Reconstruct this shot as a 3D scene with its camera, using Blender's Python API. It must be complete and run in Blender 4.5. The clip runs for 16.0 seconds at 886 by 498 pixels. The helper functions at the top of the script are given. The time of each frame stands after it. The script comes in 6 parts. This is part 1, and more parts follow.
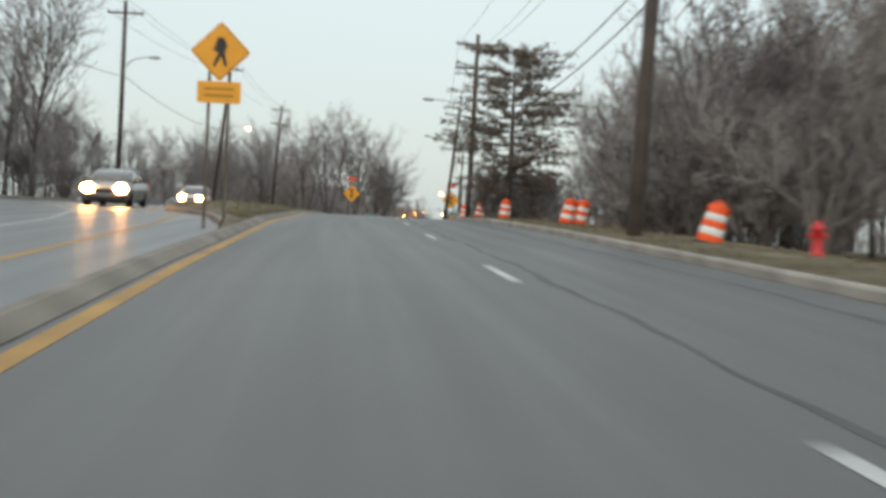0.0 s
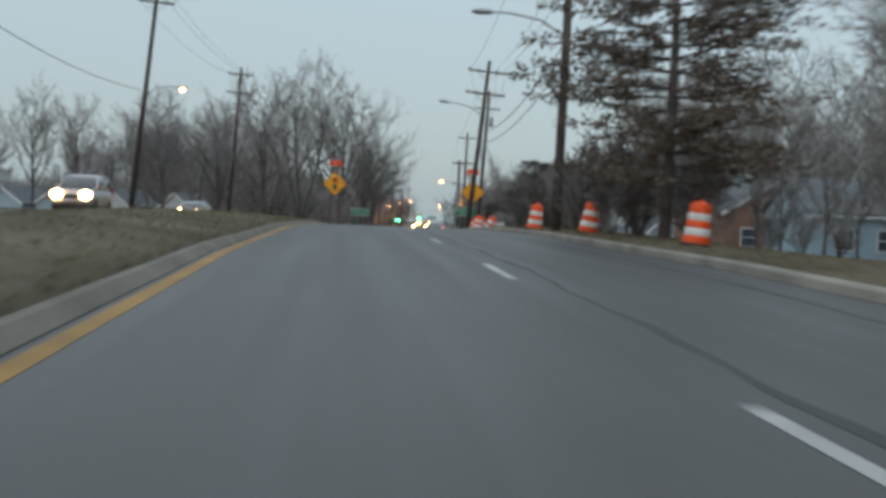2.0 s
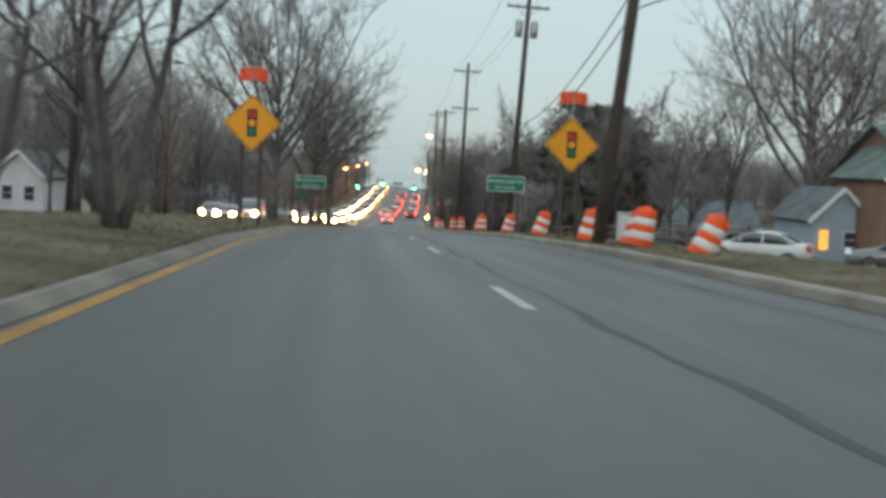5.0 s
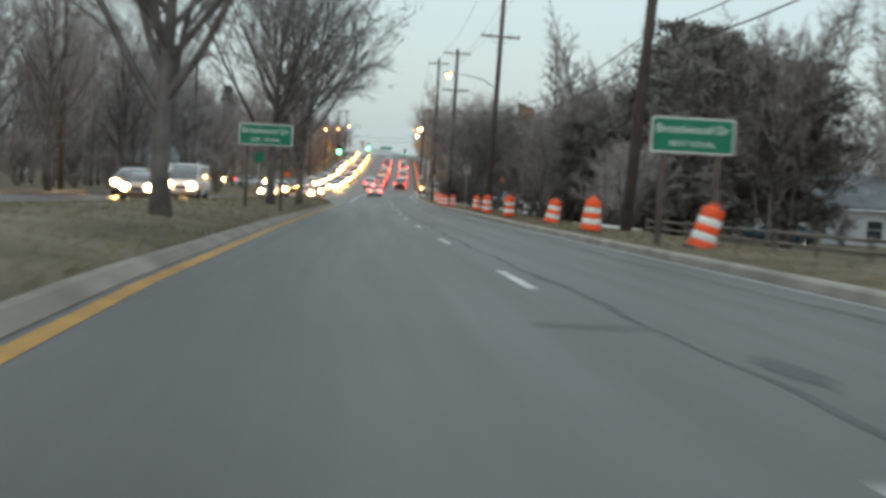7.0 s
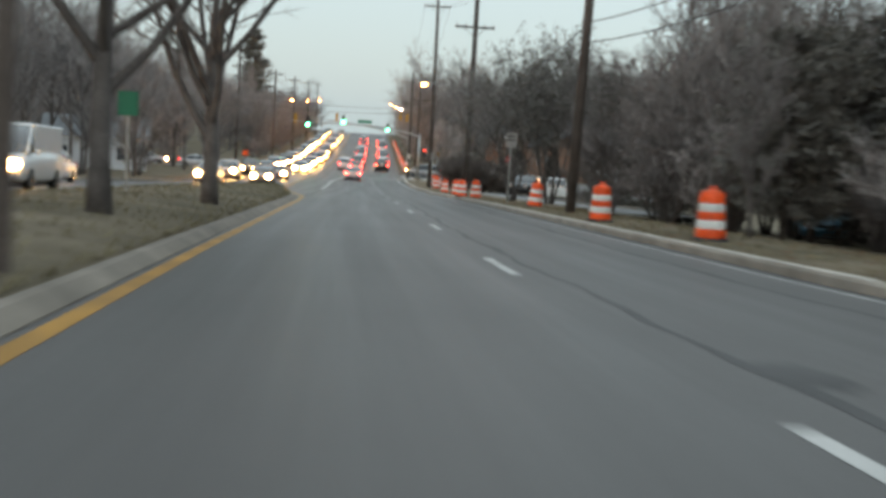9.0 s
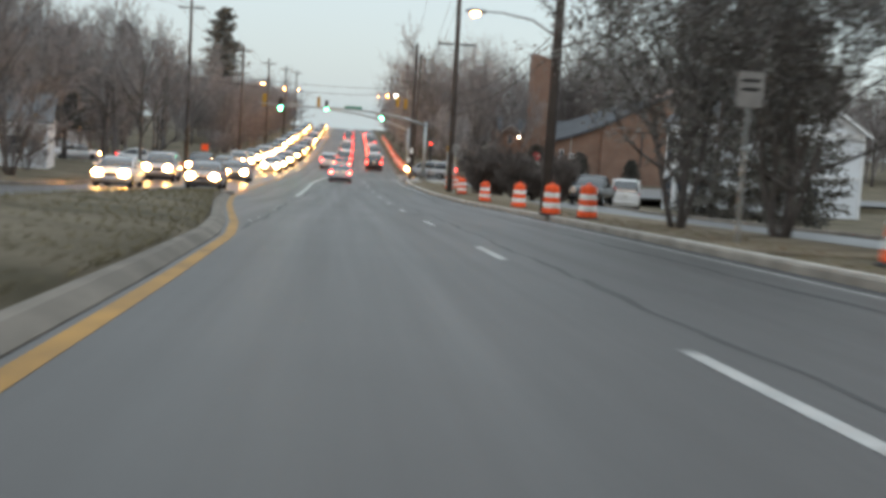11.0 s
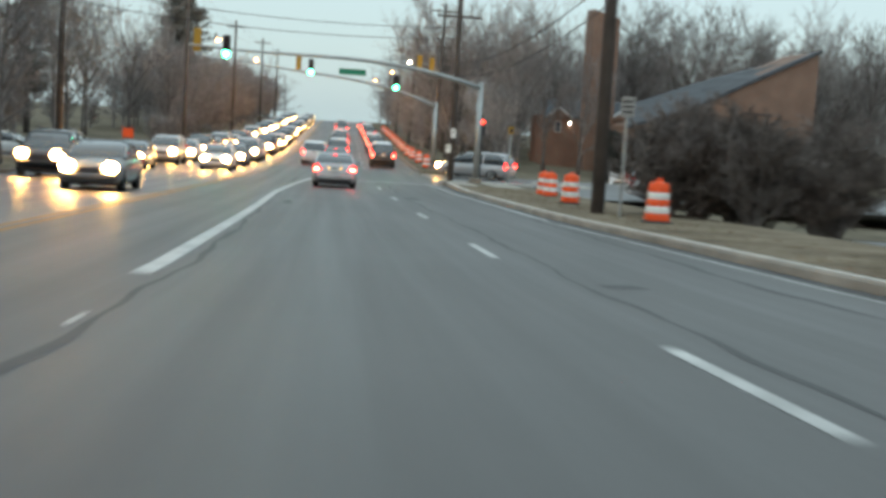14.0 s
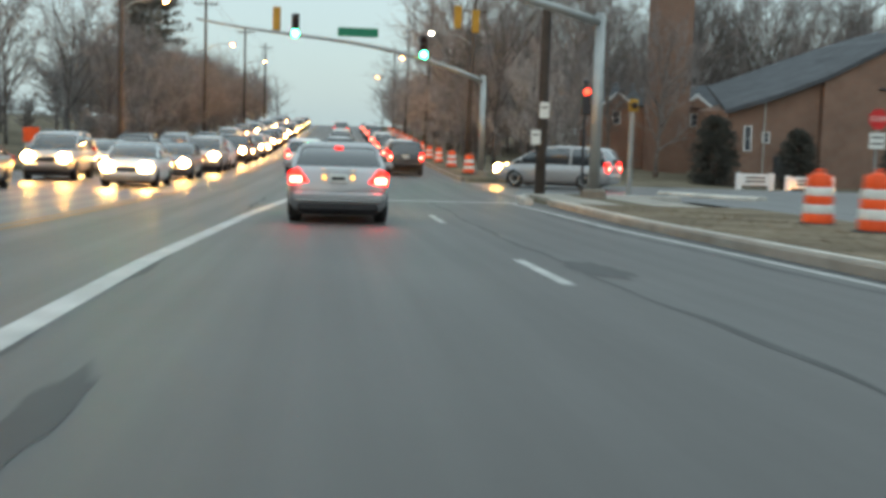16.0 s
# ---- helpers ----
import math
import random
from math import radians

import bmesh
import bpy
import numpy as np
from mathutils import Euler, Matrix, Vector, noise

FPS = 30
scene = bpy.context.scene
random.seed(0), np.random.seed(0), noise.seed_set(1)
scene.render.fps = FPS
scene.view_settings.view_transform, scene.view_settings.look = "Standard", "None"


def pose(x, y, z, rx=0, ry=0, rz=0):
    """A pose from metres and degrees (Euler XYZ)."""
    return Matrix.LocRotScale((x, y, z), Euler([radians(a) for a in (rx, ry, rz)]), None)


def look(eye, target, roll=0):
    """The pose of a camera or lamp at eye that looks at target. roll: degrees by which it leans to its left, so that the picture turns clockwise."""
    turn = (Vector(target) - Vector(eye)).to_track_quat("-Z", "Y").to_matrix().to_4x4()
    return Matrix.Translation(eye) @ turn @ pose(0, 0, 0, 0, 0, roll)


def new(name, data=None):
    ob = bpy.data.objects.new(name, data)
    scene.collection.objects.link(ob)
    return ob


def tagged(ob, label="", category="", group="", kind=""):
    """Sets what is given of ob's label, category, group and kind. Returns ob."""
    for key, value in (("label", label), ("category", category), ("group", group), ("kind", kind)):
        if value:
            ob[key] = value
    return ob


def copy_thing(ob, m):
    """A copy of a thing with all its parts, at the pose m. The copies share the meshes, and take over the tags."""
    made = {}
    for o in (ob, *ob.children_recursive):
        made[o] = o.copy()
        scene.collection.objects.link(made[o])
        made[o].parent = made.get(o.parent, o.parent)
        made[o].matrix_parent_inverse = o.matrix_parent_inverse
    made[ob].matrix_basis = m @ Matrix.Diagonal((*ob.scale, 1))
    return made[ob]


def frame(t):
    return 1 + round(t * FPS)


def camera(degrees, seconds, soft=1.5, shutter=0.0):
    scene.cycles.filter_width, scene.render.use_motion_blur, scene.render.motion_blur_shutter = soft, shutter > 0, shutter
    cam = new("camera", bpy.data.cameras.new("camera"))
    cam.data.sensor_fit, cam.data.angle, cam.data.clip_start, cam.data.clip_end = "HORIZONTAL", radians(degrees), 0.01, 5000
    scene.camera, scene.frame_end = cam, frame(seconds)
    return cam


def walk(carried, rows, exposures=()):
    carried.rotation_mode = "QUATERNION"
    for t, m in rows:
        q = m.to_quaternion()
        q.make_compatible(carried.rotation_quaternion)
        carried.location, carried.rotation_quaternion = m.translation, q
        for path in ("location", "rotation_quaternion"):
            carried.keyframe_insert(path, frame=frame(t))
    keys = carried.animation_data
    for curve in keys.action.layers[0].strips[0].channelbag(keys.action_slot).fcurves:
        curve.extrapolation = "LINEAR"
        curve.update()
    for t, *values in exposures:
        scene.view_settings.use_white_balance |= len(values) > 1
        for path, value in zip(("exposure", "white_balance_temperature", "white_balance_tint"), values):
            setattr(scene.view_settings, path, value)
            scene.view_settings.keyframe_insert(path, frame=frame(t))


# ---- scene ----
cam = camera(38.42, 16.0, soft=3.7, shutter=0.7)
PATH = [
    (0, 8.045, -14.628, 0.794, 88.180, -2.759, 0.788),
    (0.5, 7.096, -5.464, 0.948, 88.142, -2.388, 0.730),
    (1, 6.267, 3.081, 1.075, 88.042, -2.318, 0.492),
    (1.5, 5.418, 11.906, 1.177, 87.627, -2.244, 0.143),
    (2, 4.586, 20.939, 1.273, 87.628, -2.377, -0.190),
    (2.5, 3.848, 30.045, 1.309, 87.571, -2.366, -0.671),
    (3, 3.220, 38.682, 1.343, 86.968, -2.487, -1.179),
    (3.5, 2.638, 47.540, 1.294, 86.593, -2.529, -1.734),
    (4, 2.143, 56.236, 1.232, 86.330, -2.306, -1.991),
    (4.2, 1.946, 59.698, 1.207, 86.266, -2.530, -2.126),
    (6.3, 0.415, 95.866, 0.315, 85.169, -2.431, -2.913),
    (6.5, 0.277, 99.386, 0.201, 84.952, -2.705, -3.020),
    (7, 0.030, 108.217, -0.187, 84.633, -3.209, -3.378),
    (7.5, -0.149, 116.963, -0.579, 84.393, -3.383, -3.765),
    (8, -0.304, 126.154, -1.044, 84.103, -3.608, -4.249),
    (8.5, -0.370, 134.929, -1.512, 83.971, -3.257, -4.552),
    (9, -0.395, 143.745, -1.984, 83.908, -3.385, -4.656),
    (11.3, -0.435, 182.770, -4.049, 83.980, -3.691, -5.731),
    (11.5, -0.416, 186.029, -4.218, 84.025, -4.001, -5.759),
    (12, -0.334, 193.988, -4.632, 83.819, -3.958, -5.875),
    (12.5, -0.219, 201.829, -5.043, 83.952, -3.858, -5.872),
    (13, -0.124, 210.382, -5.507, 83.940, -3.661, -5.997),
    (13.5, 0.015, 218.510, -5.947, 83.937, -3.636, -6.134),
    (14, 0.234, 226.227, -6.370, 83.968, -3.408, -6.006),
    (14.5, 0.405, 234.548, -6.827, 84.091, -2.653, -6.104),
    (15, 0.606, 242.217, -7.218, 83.961, -2.482, -5.959),
    (15.5, 0.744, 249.493, -7.515, 84.424, -1.832, -5.947),
    (16, 0.843, 256.715, -7.810, 84.286, -1.798, -6.119),
]
walk(cam, [(t, pose(*p)) for t, *p in PATH], exposures=[
    (0.0, 0.12, 7550, 16), (0.6, 0.0, 7350, 17), (1.0, -0.15, 7250, 20), (2.0, -0.4, 6750, 13), (3.0, -0.25, 6850, 11), (4.2, -0.2, 6950, 10), (7.0, 0.0, 7050, 12),
    (9.0, 0.02, 7150, 13), (11.5, 0.08, 7100, 17), (12.5, 0.10, 6950, 15), (14.0, 0.05, 6800, 7), (14.5, 0.03, 6750, 1), (15.0, 0.0, 6700, 5), (16.0, 0.0, 6850, 7)])

# ---- world and sun: an overcast dusk sky ----
world = bpy.data.worlds.new("dusk")
scene.world = world
world.use_nodes = True
wn = world.node_tree.nodes
wl = world.node_tree.links
sky = wn.new("ShaderNodeTexSky")
sky.sky_type = "NISHITA"
sky.sun_disc = False
sky.sun_elevation = radians(12)
sky.sun_rotation = radians(200)
sky.dust_density = 1.0
sky.ozone_density = 2.0
# a thin even cloud layer, brighter overhead than at the horizon
coord = wn.new("ShaderNodeTexCoord")
split = wn.new("ShaderNodeSeparateXYZ")
wl.new(coord.outputs["Generated"], split.inputs[0])
rise = wn.new("ShaderNodeMapRange")
wl.new(split.outputs["Z"], rise.inputs["Value"])
rise.inputs["From Max"].default_value = 0.8
cloud = wn.new("ShaderNodeMix")
cloud.data_type = "RGBA"
cloud.inputs[6].default_value = (4.4, 5.7, 6.35, 1)
cloud.inputs[7].default_value = (9.6, 11.9, 13.2, 1)
wl.new(rise.outputs["Result"], cloud.inputs["Factor"])
both = wn.new("ShaderNodeMix")
both.data_type = "RGBA"
both.inputs["Factor"].default_value = 0.8
wl.new(sky.outputs["Color"], both.inputs[6])
wl.new(cloud.outputs[2], both.inputs[7])
wl.new(both.outputs[2], wn["Background"].inputs["Color"])
wn["Background"].inputs["Strength"].default_value = 0.127
sun = new("sun", bpy.data.lights.new("sun", "SUN"))
sun.data.energy = 0.5
sun.data.angle = radians(25)
sun.data.color = (1.0, 0.9, 0.8)
sun.matrix_world = look((0, 0, 60), (0 + 34, 0 + 94, 60 - 16))


# ---- materials ----
def mat(name, base, rough=0.8, metal=0.0, vary=0.25, scale=3.0, fine=40.0, bump=0.2, emit=None, strength=0.0, second=None, spec=0.4, coat=0.0, rnd=0.0, alpha=1.0, trans=0.0):
    """A surface with stains at one scale, grain at another, and fine relief."""
    m = bpy.data.materials.new(name)
    m.use_nodes = True
    n, l = m.node_tree.nodes, m.node_tree.links
    b = n["Principled BSDF"]
    b.inputs["Roughness"].default_value = rough
    b.inputs["Metallic"].default_value = metal
    b.inputs["Specular IOR Level"].default_value = spec
    b.inputs["Coat Weight"].default_value = coat
    b.inputs["Transmission Weight"].default_value = trans
    b.inputs["Alpha"].default_value = alpha
    if emit:
        b.inputs["Emission Color"].default_value = (*emit, 1)
        b.inputs["Emission Strength"].default_value = strength
    geo = n.new("ShaderNodeTexCoord")
    big = n.new("ShaderNodeTexNoise")
    big.inputs["Scale"].default_value = scale
    big.inputs["Detail"].default_value = 5
    small = n.new("ShaderNodeTexNoise")
    small.inputs["Scale"].default_value = fine
    small.inputs["Detail"].default_value = 3
    l.new(geo.outputs["Object"], big.inputs["Vector"])
    l.new(geo.outputs["Object"], small.inputs["Vector"])
    dark = [c * (1 - vary) for c in base]
    light = second or [min(1, c * (1 + vary)) for c in base]
    mix = n.new("ShaderNodeMix")
    mix.data_type = "RGBA"
    mix.inputs[6].default_value = (*dark, 1)
    mix.inputs[7].default_value = (*light, 1)
    ramp = n.new("ShaderNodeMapRange")
    ramp.inputs["From Min"].default_value = 0.3
    ramp.inputs["From Max"].default_value = 0.7
    l.new(big.outputs["Fac"], ramp.inputs["Value"])
    l.new(ramp.outputs["Result"], mix.inputs["Factor"])
    grain = n.new("ShaderNodeMix")
    grain.data_type = "RGBA"
    grain.blend_type = "MULTIPLY"
    grain.inputs["Factor"].default_value = 0.6
    gr = n.new("ShaderNodeMapRange")
    gr.inputs["From Min"].default_value = 0.25
    gr.inputs["From Max"].default_value = 0.75
    gr.inputs["To Min"].default_value = 1 - vary
    gr.inputs["To Max"].default_value = 1 + 0.5 * vary
    l.new(small.outputs["Fac"], gr.inputs["Value"])
    l.new(mix.outputs[2], grain.inputs[6])
    l.new(gr.outputs["Result"], grain.inputs[7])
    out = grain.outputs[2]
    if rnd:
        info = n.new("ShaderNodeObjectInfo")
        hsv = n.new("ShaderNodeHueSaturation")
        rr = n.new("ShaderNodeMapRange")
        rr.inputs["To Min"].default_value = 1 - rnd
        rr.inputs["To Max"].default_value = 1 + rnd
        l.new(info.outputs["Random"], rr.inputs["Value"])
        l.new(rr.outputs["Result"], hsv.inputs["Value"])
        l.new(out, hsv.inputs["Color"])
        out = hsv.outputs["Color"]
    l.new(out, b.inputs["Base Color"])
    if bump:
        bp = n.new("ShaderNodeBump")
        bp.inputs["Strength"].default_value = bump
        bp.inputs["Distance"].default_value = 0.02
        l.new(small.outputs["Fac"], bp.inputs["Height"])
        l.new(bp.outputs["Normal"], b.inputs["Normal"])
    return m


def asphalt(name, base, rough):
    """Asphalt with stretched wear along the lane, blotches, aggregate grain; laid out by offset and distance."""
    m = mat(name, base, rough, vary=0.12, scale=0.25, fine=9, bump=0.25, spec=0.5)
    n, l = m.node_tree.nodes, m.node_tree.links
    p = n["Principled BSDF"]
    old = p.inputs["Base Color"].links[0].from_socket
    uv = n.new("ShaderNodeUVMap")
    uv.uv_map = "lane"
    mp = n.new("ShaderNodeMapping")
    mp.inputs["Scale"].default_value = (1.7, 0.035, 1)
    ns = n.new("ShaderNodeTexNoise")
    ns.inputs["Scale"].default_value = 1.0
    ns.inputs["Detail"].default_value = 6
    l.new(uv.outputs["UV"], mp.inputs["Vector"])
    l.new(mp.outputs["Vector"], ns.inputs["Vector"])
    r1 = n.new("ShaderNodeMapRange")
    r1.inputs["From Min"].default_value, r1.inputs["From Max"].default_value = 0.3, 0.7
    r1.inputs["To Min"].default_value, r1.inputs["To Max"].default_value = 0.95, 1.045
    l.new(ns.outputs["Fac"], r1.inputs["Value"])
    grit = n.new("ShaderNodeTexNoise")
    grit.inputs["Scale"].default_value = 45
    grit.inputs["Detail"].default_value = 2
    l.new(uv.outputs["UV"], grit.inputs["Vector"])
    r2 = n.new("ShaderNodeMapRange")
    r2.inputs["From Min"].default_value, r2.inputs["From Max"].default_value = 0.3, 0.7
    r2.inputs["To Min"].default_value, r2.inputs["To Max"].default_value = 0.93, 1.07
    l.new(grit.outputs["Fac"], r2.inputs["Value"])
    mul = n.new("ShaderNodeMath")
    mul.operation = "MULTIPLY"
    l.new(r1.outputs["Result"], mul.inputs[0])
    l.new(r2.outputs["Result"], mul.inputs[1])
    mx = n.new("ShaderNodeMix")
    mx.data_type = "RGBA"
    mx.blend_type = "MULTIPLY"
    mx.inputs["Factor"].default_value = 1.0
    l.new(old, mx.inputs[6])
    l.new(mul.outputs[0], mx.inputs[7])
    l.new(mx.outputs[2], p.inputs["Base Color"])
    gloss = n.new("ShaderNodeMapRange")
    gloss.inputs["From Min"].default_value, gloss.inputs["From Max"].default_value = 0.3, 0.7
    gloss.inputs["To Min"].default_value, gloss.inputs["To Max"].default_value = rough - 0.05, rough + 0.06
    l.new(ns.outputs["Fac"], gloss.inputs["Value"])
    l.new(gloss.outputs["Result"], p.inputs["Roughness"])
    return m


ASPHALT = asphalt("asphalt", (0.063, 0.06, 0.0585), 0.52)
ASPHALT_OLD = asphalt("old asphalt", (0.078, 0.077, 0.077), 0.4)
TAR = mat("tar", (0.044, 0.044, 0.045), 0.62, vary=0.3, scale=0.8, fine=8, bump=0.2)
WHITE_PAINT = mat("worn white paint", (0.42, 0.42, 0.41), 0.6, vary=0.22, scale=1.5, fine=14, bump=0.1)
YELLOW_PAINT = mat("worn yellow paint", (0.33, 0.165, 0.022), 0.6, vary=0.3, scale=1.2, fine=12, bump=0.1)
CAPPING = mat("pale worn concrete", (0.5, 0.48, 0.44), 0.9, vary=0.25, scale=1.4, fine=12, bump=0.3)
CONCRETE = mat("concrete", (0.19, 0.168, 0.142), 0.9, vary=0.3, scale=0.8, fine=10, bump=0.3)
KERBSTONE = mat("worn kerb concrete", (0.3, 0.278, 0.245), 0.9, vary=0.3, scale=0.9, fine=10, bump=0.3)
GRASS = mat("winter grass", (0.15, 0.132, 0.092), 1.0, vary=0.4, scale=0.35, fine=6, bump=0.6, second=(0.2, 0.168, 0.125), spec=0.1)
LAWN = mat("blades of grass", (0.19, 0.165, 0.105), 0.95, vary=0.4, scale=1.0, fine=20, bump=0, spec=0.1)
LEAF = mat("dead leaf", (0.16, 0.10, 0.06), 0.9, vary=0.4, scale=2.0, fine=10, bump=0, spec=0.1)
BARK = mat("bark", (0.14, 0.127, 0.122), 0.95, vary=0.35, scale=2.0, fine=18, bump=0.5, spec=0.15, rnd=0.25)
TWIG = mat("twigs", (0.25, 0.23, 0.226), 0.95, vary=0.3, scale=1.0, fine=10, bump=0, spec=0.1, rnd=0.35)
NEEDLE = mat("evergreen foliage", (0.148, 0.144, 0.132), 0.9, vary=0.4, scale=1.0, fine=8, bump=0, spec=0.15, rnd=0.3)
YEW = mat("dark yew foliage", (0.06, 0.062, 0.056), 0.9, vary=0.35, scale=1.5, fine=10, bump=0, spec=0.15)
RUSTLEAF = mat("sparse brown foliage", (0.18, 0.148, 0.124), 0.9, vary=0.4, scale=1.0, fine=8, bump=0, spec=0.1)
POLEWOOD = mat("weathered pole wood", (0.088, 0.072, 0.064), 0.9, vary=0.3, scale=1.2, fine=15, bump=0.4, rnd=0.2)
FENCEWOOD = mat("silvered fence timber", (0.14, 0.12, 0.10), 0.9, vary=0.3, scale=1.5, fine=15, bump=0.3)
GALV = mat("galvanised steel", (0.36, 0.38, 0.38), 0.45, metal=0.7, vary=0.12, scale=2.0, fine=25, bump=0.05)
DARKMETAL = mat("dark metal", (0.05, 0.05, 0.055), 0.5, metal=0.5, vary=0.2, scale=3.0, fine=25, bump=0.05)
WIRE = mat("cable", (0.03, 0.03, 0.035), 0.7, vary=0.1, bump=0)
ORANGE = mat("orange plastic", (0.95, 0.10, 0.018), 0.5, vary=0.12, scale=3.0, fine=20, bump=0.05, rnd=0.12, emit=(1.0, 0.13, 0.03), strength=0.0)
BAND = mat("reflective white band", (0.72, 0.72, 0.7), 0.4, vary=0.12, scale=4.0, fine=25, bump=0.05, rnd=0.1)
RUBBER = mat("rubber", (0.03, 0.03, 0.032), 0.85, vary=0.2, scale=4, fine=25, bump=0.1)
SIGN_YELLOW = mat("yellow sign sheeting", (0.85, 0.36, 0.02), 0.4, vary=0.06, scale=2, fine=20, bump=0)
SIGN_GREEN = mat("green sign sheeting", (0.0, 0.17, 0.10), 0.4, vary=0.08, scale=2, fine=20, bump=0)
SIGN_WHITE = mat("white sign sheeting", (0.7, 0.72, 0.7), 0.4, vary=0.06, scale=2, fine=20, bump=0)
SIGN_BLACK = mat("black sign ink", (0.02, 0.02, 0.02), 0.5, vary=0.1, bump=0)
FADED_INK = mat("faded dark ink", (0.42, 0.19, 0.02), 0.5, vary=0.1, bump=0)
SIGN_RED = mat("red sign sheeting", (0.6, 0.03, 0.03), 0.4, vary=0.1, bump=0)
FLAG = mat("orange flag cloth", (0.9, 0.12, 0.05), 0.7, vary=0.12, scale=4, fine=20, bump=0.1)
SIGNAL_YELLOW = mat("signal housing yellow", (0.4, 0.22, 0.02), 0.5, vary=0.1, bump=0.05)
GREEN_LAMP = mat("green signal lens", (0.1, 0.8, 0.5), 0.3, emit=(0.03, 1.0, 0.36), strength=60.0, bump=0)
DARK_LENS = mat("unlit signal lens", (0.03, 0.015, 0.015), 0.3, bump=0)
RED_LAMP = mat("red signal lamp", (0.8, 0.05, 0.03), 0.3, emit=(1.0, 0.06, 0.03), strength=5.0, bump=0)
SODIUM = mat("sodium lamp", (1.0, 0.6, 0.3), 0.3, emit=(1.0, 0.34, 0.08), strength=110.0, bump=0)
WHITELAMP = mat("white lamp", (1.0, 0.95, 0.85), 0.3, emit=(1.0, 0.9, 0.75), strength=60.0, bump=0)
HEAD = mat("lit headlight", (1.0, 0.95, 0.85), 0.2, emit=(1.0, 0.48, 0.14), strength=210.0, bump=0)
TAIL = mat("lit tail light", (0.6, 0.02, 0.02), 0.25, emit=(1.0, 0.02, 0.014), strength=5.0, bump=0)
TAILBULB = mat("lit tail bulb", (0.9, 0.2, 0.2), 0.3, emit=(1.0, 0.10, 0.07), strength=40.0, bump=0)
PLATELAMP = mat("lit plate lamp", (0.9, 0.6, 0.2), 0.3, emit=(1.0, 0.5, 0.12), strength=2.5, bump=0)
SOIL = mat("dry tan verge soil", (0.2, 0.155, 0.112), 1.0, vary=0.4, scale=0.6, fine=8, bump=0.6, second=(0.25, 0.205, 0.15), spec=0.1)
TAILDIM = mat("red lens", (0.45, 0.02, 0.02), 0.25, emit=(1.0, 0.07, 0.04), strength=0.05, bump=0)
LITROOM = mat("lit amber window", (0.9, 0.5, 0.15), 0.4, emit=(1.0, 0.42, 0.06), strength=1.2, bump=0)
GLASS = mat("dark car glass", (0.035, 0.042, 0.05), 0.06, vary=0.1, bump=0, spec=0.9, coat=0.8)
PANE = mat("house window pane", (0.05, 0.06, 0.075), 0.08, vary=0.2, scale=1, bump=0, spec=0.7)
CHROME = mat("chrome", (0.6, 0.6, 0.6), 0.2, metal=1.0, vary=0.05, bump=0)
TYRE = mat("tyre rubber", (0.02, 0.02, 0.02), 0.85, vary=0.2, bump=0.1)
SHINGLE = mat("grey roof shingles", (0.13, 0.14, 0.15), 0.9, vary=0.3, scale=1.0, fine=6, bump=0.4)
SHINGLE_GREEN = mat("grey green roof shingles", (0.13, 0.17, 0.16), 0.9, vary=0.3, scale=1.0, fine=6, bump=0.4)
SIDING = mat("white siding", (0.62, 0.66, 0.7), 0.7, vary=0.08, scale=0.6, fine=10, bump=0.1)
SIDING_BLUE = mat("pale blue siding", (0.33, 0.43, 0.5), 0.7, vary=0.1, scale=0.6, fine=10, bump=0.1)
ROOF_DARK = mat("dark slate-grey roofing", (0.062, 0.068, 0.078), 0.85, vary=0.25, scale=0.8, fine=5, bump=0.3)
FADED = mat("weathered grey sign back", (0.3, 0.29, 0.28), 0.5, metal=0.3, vary=0.15, scale=3, fine=20, bump=0.02)
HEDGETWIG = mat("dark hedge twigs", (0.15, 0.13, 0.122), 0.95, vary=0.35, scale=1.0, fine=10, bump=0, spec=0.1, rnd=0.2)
TRIM = mat("white trim paint", (0.7, 0.72, 0.74), 0.6, vary=0.08, bump=0.05)


def paint(name, base, coat=0.6, metal=0.3):
    return mat(name, base, 0.32, metal=metal, vary=0.06, scale=1.0, fine=40, bump=0, coat=coat, spec=0.5)


SILVER = paint("silver car paint", (0.37, 0.38, 0.395))
BLACKCAR = paint("black car paint", (0.02, 0.022, 0.026))
WHITECAR = paint("white car paint", (0.65, 0.67, 0.68), metal=0.0)
BLUECAR = paint("teal blue car paint", (0.05, 0.16, 0.24))
GREYCAR = paint("grey car paint", (0.16, 0.17, 0.18))


